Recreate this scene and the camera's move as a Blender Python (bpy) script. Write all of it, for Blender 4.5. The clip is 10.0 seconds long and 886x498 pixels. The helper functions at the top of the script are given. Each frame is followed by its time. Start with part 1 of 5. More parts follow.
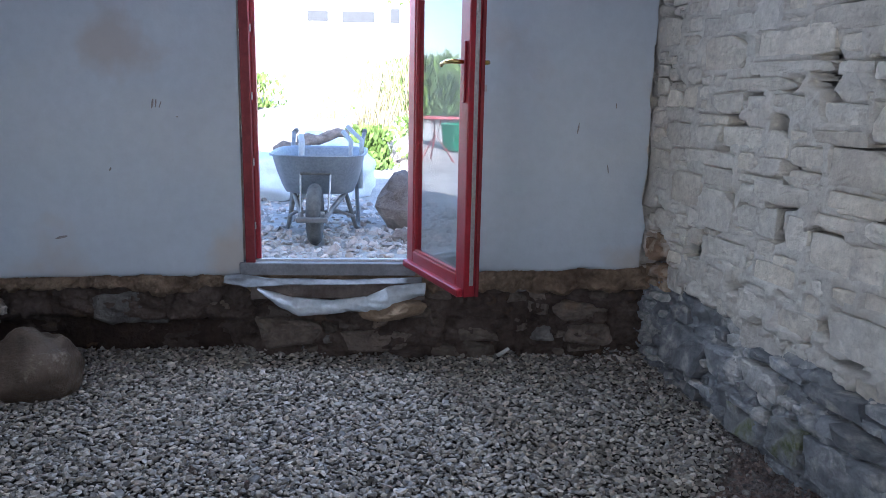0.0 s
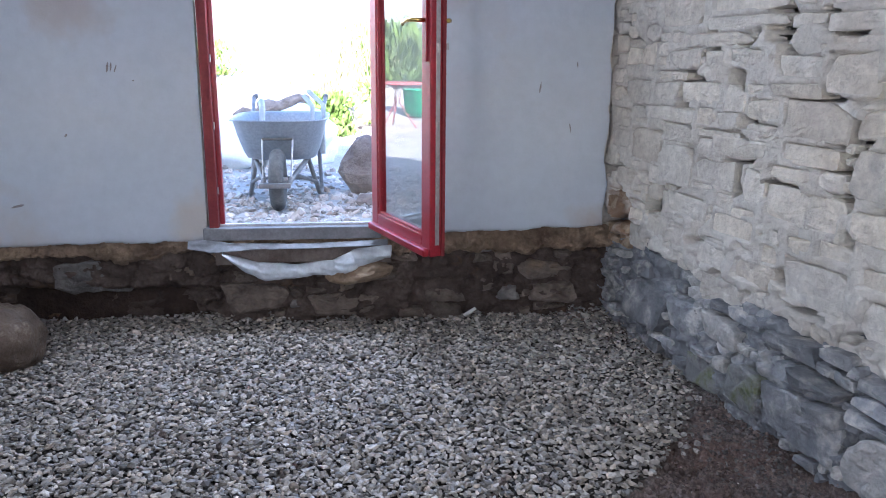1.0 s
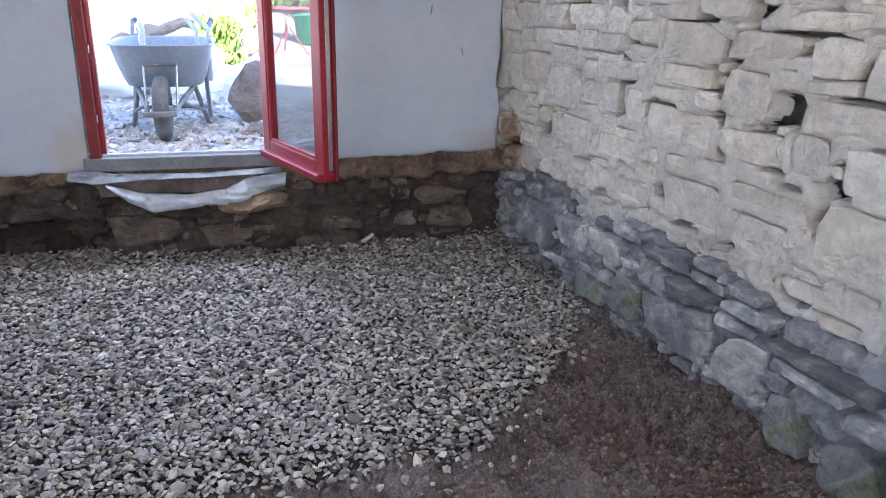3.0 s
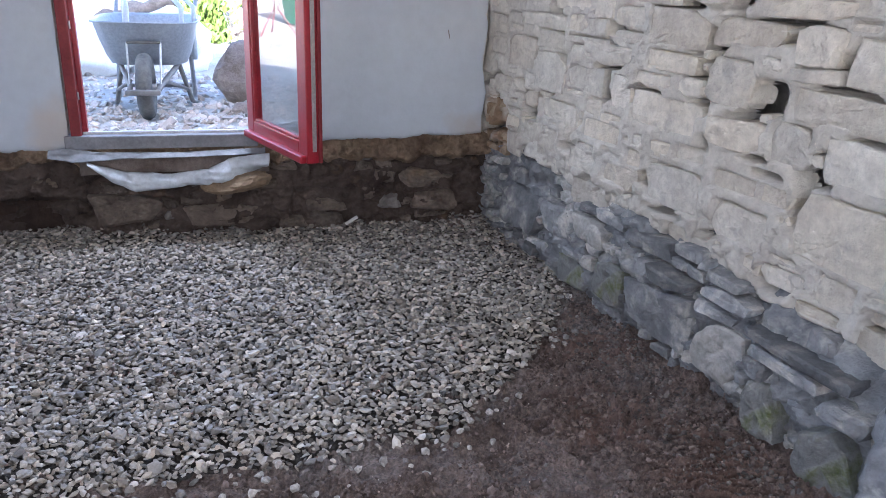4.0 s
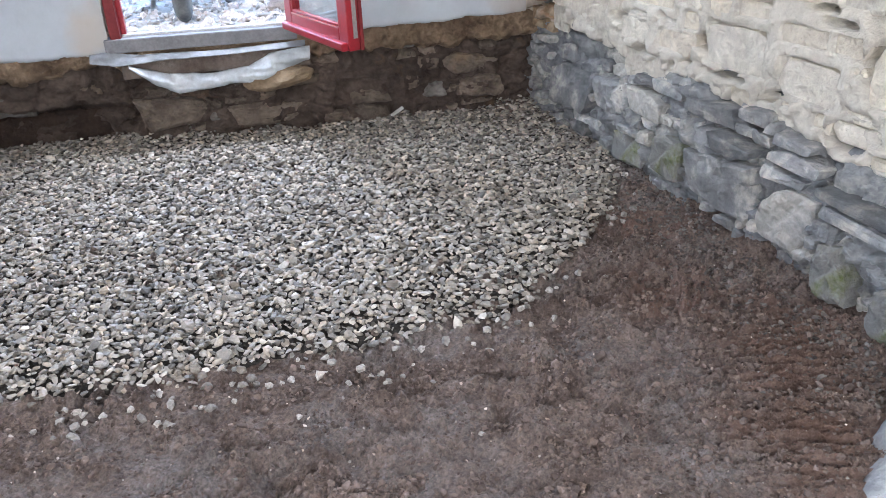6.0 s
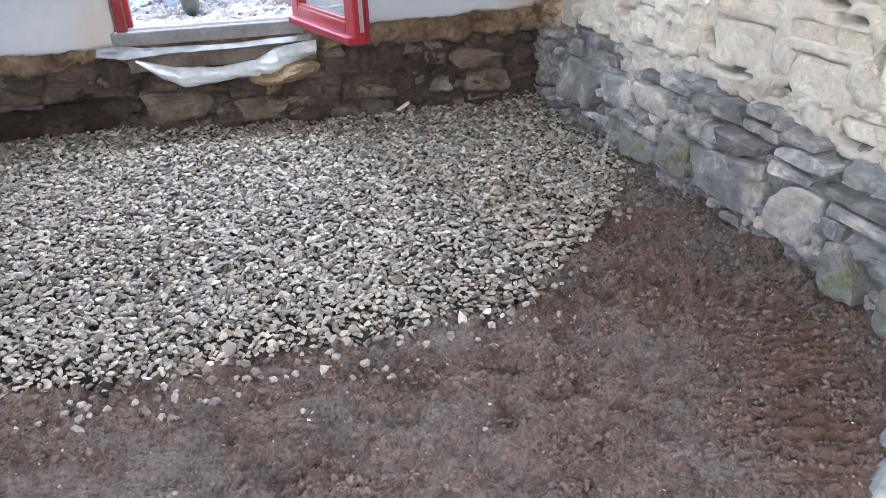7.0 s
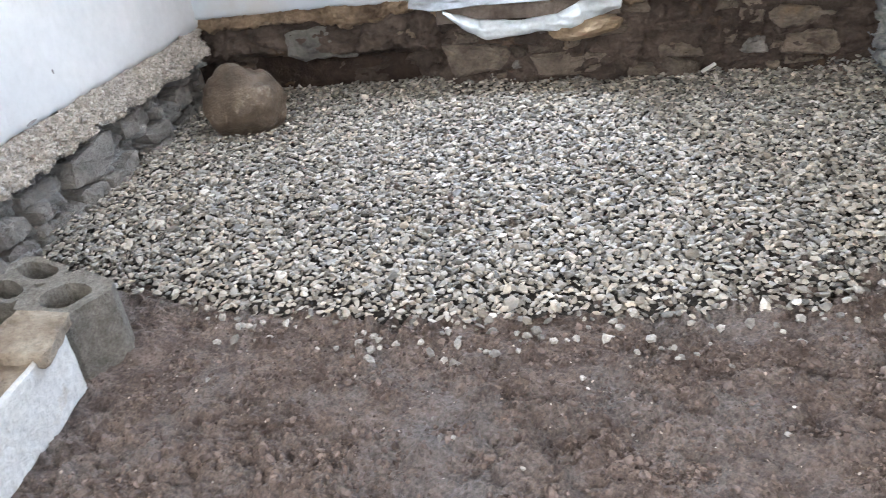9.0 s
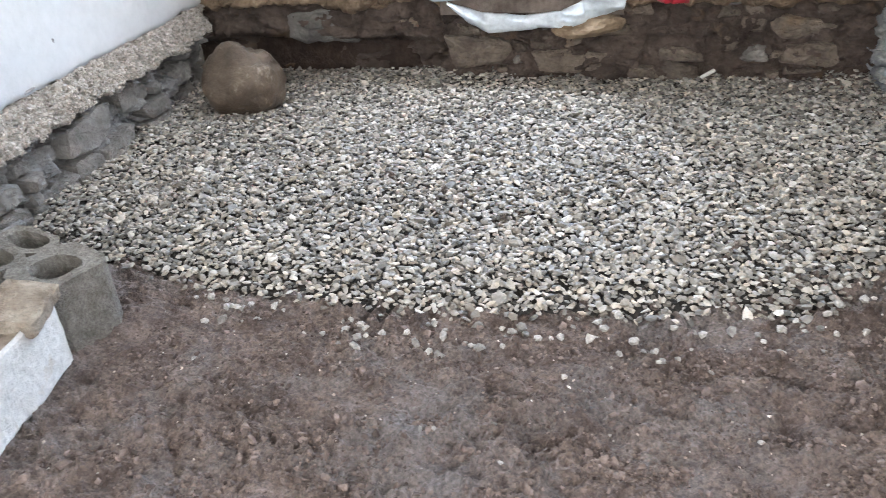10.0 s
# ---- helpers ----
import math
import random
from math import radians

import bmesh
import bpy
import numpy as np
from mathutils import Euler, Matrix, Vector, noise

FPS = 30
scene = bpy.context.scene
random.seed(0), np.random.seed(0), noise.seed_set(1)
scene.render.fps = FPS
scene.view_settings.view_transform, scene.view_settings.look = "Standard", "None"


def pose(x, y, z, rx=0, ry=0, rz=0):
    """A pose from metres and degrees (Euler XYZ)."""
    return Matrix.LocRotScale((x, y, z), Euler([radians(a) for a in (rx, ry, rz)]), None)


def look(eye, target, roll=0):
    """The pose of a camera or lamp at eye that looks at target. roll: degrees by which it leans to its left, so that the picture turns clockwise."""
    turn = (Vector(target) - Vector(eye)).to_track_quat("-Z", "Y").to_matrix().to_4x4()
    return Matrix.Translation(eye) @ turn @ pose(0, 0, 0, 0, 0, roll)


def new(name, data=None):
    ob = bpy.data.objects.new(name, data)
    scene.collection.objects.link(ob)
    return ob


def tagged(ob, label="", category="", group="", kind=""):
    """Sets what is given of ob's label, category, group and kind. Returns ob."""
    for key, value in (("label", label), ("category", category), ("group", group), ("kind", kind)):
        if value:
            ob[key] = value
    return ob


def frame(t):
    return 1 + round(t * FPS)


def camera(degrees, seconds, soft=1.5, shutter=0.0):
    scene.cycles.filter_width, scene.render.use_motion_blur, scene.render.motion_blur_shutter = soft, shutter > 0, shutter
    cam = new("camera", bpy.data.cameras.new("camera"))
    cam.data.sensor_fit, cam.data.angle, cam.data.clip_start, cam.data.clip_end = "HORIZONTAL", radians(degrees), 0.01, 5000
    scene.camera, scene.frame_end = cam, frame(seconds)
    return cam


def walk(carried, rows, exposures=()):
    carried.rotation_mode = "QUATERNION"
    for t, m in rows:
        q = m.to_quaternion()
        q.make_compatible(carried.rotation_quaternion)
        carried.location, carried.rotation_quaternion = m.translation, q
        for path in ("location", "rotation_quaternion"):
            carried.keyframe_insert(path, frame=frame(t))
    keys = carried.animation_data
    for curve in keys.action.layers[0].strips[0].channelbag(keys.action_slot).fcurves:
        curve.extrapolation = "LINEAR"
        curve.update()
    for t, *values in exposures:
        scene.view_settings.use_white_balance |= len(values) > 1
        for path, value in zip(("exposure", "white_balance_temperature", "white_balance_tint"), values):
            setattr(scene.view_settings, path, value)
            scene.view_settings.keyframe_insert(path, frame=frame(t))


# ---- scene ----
cam = camera(60.09, 10.0, soft=0.55, shutter=0.2)

PATH = [
    (0, (-0.3017, 0.1696, 1.4069), (-0.1607, 2.1241, 1.0067), 1.17),
    (0.5, (-0.3043, 0.1674, 1.3843), (-0.1499, 2.1156, 0.9592), 0.57),
    (1, (-0.3093, 0.1462, 1.3743), (-0.0763, 2.0740, 0.8957), 0.52),
    (1.5, (-0.3002, 0.1232, 1.3693), (0.0565, 2.0222, 0.8532), 1.30),
    (2, (-0.2952, 0.1061, 1.3639), (0.1319, 1.9848, 0.8273), 1.27),
    (2.5, (-0.2894, 0.1163, 1.3509), (0.1757, 1.9810, 0.7971), 1.08),
    (2.7, (-0.2925, 0.1092, 1.3495), (0.1854, 1.9575, 0.7531), 0.82),
    (4, (-0.2744, 0.1054, 1.3426), (0.2332, 1.9158, 0.6611), 2.18),
    (4.5, (-0.2650, 0.0993, 1.3449), (0.2947, 1.8934, 0.6607), 2.10),
    (5, (-0.2593, 0.0946, 1.3310), (0.3386, 1.8780, 0.6515), 0.85),
    (5.3, (-0.2634, 0.1045, 1.2903), (0.3070, 1.8477, 0.4929), -0.64),
    (5.5, (-0.2768, 0.1145, 1.2648), (0.2167, 1.8405, 0.3831), -1.46),
    (6, (-0.2902, 0.1273, 1.2595), (0.0735, 1.8687, 0.3456), -2.31),
    (6.2, (-0.2919, 0.1325, 1.2564), (0.0589, 1.8746, 0.3387), -2.04),
    (7.5, (-0.2840, 0.1299, 1.2534), (0.0601, 1.8666, 0.3230), -2.31),
    (8, (-0.2930, 0.1372, 1.2421), (0.0132, 1.8718, 0.2949), -2.14),
    (8.5, (-0.3123, 0.1749, 1.2326), (-0.2203, 1.9311, 0.2801), -4.03),
    (8.8, (-0.3572, 0.1977, 1.2193), (-0.5071, 1.9483, 0.2636), -5.60),
    (8.9, (-0.3666, 0.1983, 1.2176), (-0.6166, 1.9357, 0.2590), -5.43),
    (9, (-0.3764, 0.2116, 1.2158), (-0.7005, 1.9337, 0.2519), -6.24),
    (9.5, (-0.3978, 0.2122, 1.2279), (-0.8431, 1.8965, 0.2458), -4.40),
    (10, (-0.3728, 0.2024, 1.2367), (-0.6731, 1.9118, 0.2429), -2.71),
]
EXPOSURES = [(0.0, 2.38, 5300, 16), (1.0, 3.03, 5520, 19), (1.6, 3.03, 5560, 20), (2.5, 3.1, 5650, 20), (4.5, 3.15, 5720, 20), (5.0, 3.22, 5750, 19), (5.5, 3.76, 6050, 16), (7.5, 3.9, 6150, 15), (8.5, 4.0, 6250, 13), (9.5, 4.1, 6280, 12), (10.0, 4.1, 6250, 12)]
walk(cam, [(t, look(e, a, r)) for t, e, a, r in PATH], EXPOSURES)

# ---- light ----
SUN_EL, SUN_AZ = 31.0, 180.0    # degrees: height, and bearing from +y towards +x
world = bpy.data.worlds.new("world")
scene.world = world
world.use_nodes = True
wn, wl = world.node_tree.nodes, world.node_tree.links
sky = wn.new("ShaderNodeTexSky")
sky.sky_type, sky.sun_disc = "NISHITA", False
sky.sun_elevation, sky.sun_rotation = radians(SUN_EL), radians(SUN_AZ)
wl.new(sky.outputs["Color"], wn["Background"].inputs["Color"])
wn["Background"].inputs["Strength"].default_value = 0.15
sd = Vector((math.sin(radians(SUN_AZ)) * math.cos(radians(SUN_EL)), math.cos(radians(SUN_AZ)) * math.cos(radians(SUN_EL)), math.sin(radians(SUN_EL))))
sun = new("sun", bpy.data.lights.new("sun", "SUN"))
sun.data.energy, sun.data.angle, sun.data.color = 5.0, radians(0.5), (1.0, 0.94, 0.85)
sun.matrix_world = look(sd * 30, (0, 0, 0))


def opening_light(name, at, target, w, h, watts, color):
    """An area lamp set in an opening of the room, as skylight or added fill."""
    lamp = new(name, bpy.data.lights.new(name, "AREA"))
    lamp.data.shape, lamp.data.size, lamp.data.size_y, lamp.data.energy, lamp.data.color = "RECTANGLE", w, h, watts, color
    lamp.matrix_world = look(at, target)
    return lamp


opening_light("side_window_light", (1.44, 0.35, 1.62), (-1.6, 1.1, 0.7), 1.3, 1.2, 2.2, (0.90, 0.95, 1.0))
# added fill from an unseen west opening, to brighten the right wall
opening_light("west_fill_light", (-2.12, -1.25, 1.6), (1.3, 2.2, 0.9), 1.4, 1.5, 3.7, (1.0, 0.98, 0.94))
# added fill behind the camera, so the door leaf hides its own shadow
opening_light("rear_fill_light", (-0.35, -1.96, 1.75), (0.1, 3.0, 0.8), 1.3, 1.2, 2.8, (1.0, 0.98, 0.95))
# the top of the doorway, where the sky stands over the yard
opening_light("doorway_sky_light", (-0.58, 4.02, 2.32), (-0.55, 2.6, 0.0), 0.72, 0.5, 5.6, (0.78, 0.88, 1.0))


# ---- materials ----
def surface(name, a, b, scale=6.0, rough=0.85, bump=0.4, fine=60.0, vary="", amount=0.25, metal=0.0, dirt=None, dirt_scale=1.6, dirt_at=0.55, depth=0.01, spec=0.3, noise_detail=6.0, grit=0.2, tint=None):
    """A matt, grained surface: two tones mixed by a coarse and a fine noise, stains over them, relief, and a tone for each piece."""
    m = bpy.data.materials.new(name)
    m.use_nodes = True
    n, l = m.node_tree.nodes, m.node_tree.links
    bs = n["Principled BSDF"]
    co = n.new("ShaderNodeTexCoord").outputs["Object"]
    rnd = None
    if vary:
        src = n.new("ShaderNodeObjectInfo").outputs["Random"] if vary == "object" else n.new("ShaderNodeNewGeometry").outputs["Random Per Island"]
        rnd = src
        off = n.new("ShaderNodeVectorMath"); off.operation = "ADD"
        sc = n.new("ShaderNodeMath"); sc.operation = "MULTIPLY"; sc.inputs[1].default_value = 37.0
        l.new(src, sc.inputs[0]); l.new(co, off.inputs[0]); l.new(sc.outputs[0], off.inputs[1])
        co = off.outputs[0]

    def noisy(s, d=noise_detail, r=0.6):
        t = n.new("ShaderNodeTexNoise")
        t.inputs["Scale"].default_value, t.inputs["Detail"].default_value, t.inputs["Roughness"].default_value = s, d, r
        l.new(co, t.inputs["Vector"])
        return t.outputs["Fac"]

    def ramp(fac, lo, hi):
        r = n.new("ShaderNodeMapRange")
        r.inputs["From Min"].default_value, r.inputs["From Max"].default_value = lo, hi
        l.new(fac, r.inputs["Value"])
        return r.outputs["Result"]

    def mix(fac, x, y, mode="MIX"):
        k = n.new("ShaderNodeMix"); k.data_type, k.blend_type = "RGBA", mode
        if isinstance(fac, float):
            k.inputs["Factor"].default_value = fac
        else:
            l.new(fac, k.inputs["Factor"])
        for sock, v in ((k.inputs[6], x), (k.inputs[7], y)):
            if isinstance(v, tuple):
                sock.default_value = (*v, 1)
            else:
                l.new(v, sock)
        return k.outputs[2]

    coarse, grain = noisy(scale), noisy(fine, 4.0, 0.7)
    col = mix(ramp(coarse, 0.3, 0.7), a, b)
    if dirt:
        col = mix(ramp(noisy(dirt_scale, 5.0, 0.65), dirt_at, dirt_at + 0.18), col, dirt)
    g = n.new("ShaderNodeMapRange"); g.inputs["From Min"].default_value, g.inputs["From Max"].default_value = 0.25, 0.75
    g.inputs["To Min"].default_value, g.inputs["To Max"].default_value = 1 - grit, 1 + grit
    l.new(grain, g.inputs["Value"])
    vm = n.new("ShaderNodeVectorMath"); vm.operation = "SCALE"
    l.new(col, vm.inputs[0]); l.new(g.outputs[0], vm.inputs["Scale"])
    col = vm.outputs[0]
    if rnd is not None:
        r = n.new("ShaderNodeMapRange"); r.inputs["To Min"].default_value, r.inputs["To Max"].default_value = 1 - amount, 1 + amount
        l.new(rnd, r.inputs["Value"])
        v2 = n.new("ShaderNodeVectorMath"); v2.operation = "SCALE"
        l.new(col, v2.inputs[0]); l.new(r.outputs[0], v2.inputs["Scale"])
        col = v2.outputs[0]
        if tint:
            f7 = n.new("ShaderNodeMath"); f7.operation = "MULTIPLY"; f7.inputs[1].default_value = 7.31
            fr = n.new("ShaderNodeMath"); fr.operation = "FRACT"
            l.new(rnd, f7.inputs[0]); l.new(f7.outputs[0], fr.inputs[0])
            col = mix(fr.outputs[0], col, mix(1.0, col, tint, "MULTIPLY"))
    l.new(col, bs.inputs["Base Color"])
    bs.inputs["Roughness"].default_value, bs.inputs["Metallic"].default_value, bs.inputs["Specular IOR Level"].default_value = rough, metal, spec
    if bump:
        h = n.new("ShaderNodeMath"); h.operation = "ADD"
        l.new(coarse, h.inputs[0]); l.new(grain, h.inputs[1])
        bp = n.new("ShaderNodeBump"); bp.inputs["Strength"].default_value, bp.inputs["Distance"].default_value = bump, depth
        l.new(h.outputs[0], bp.inputs["Height"]); l.new(bp.outputs["Normal"], bs.inputs["Normal"])
    return m


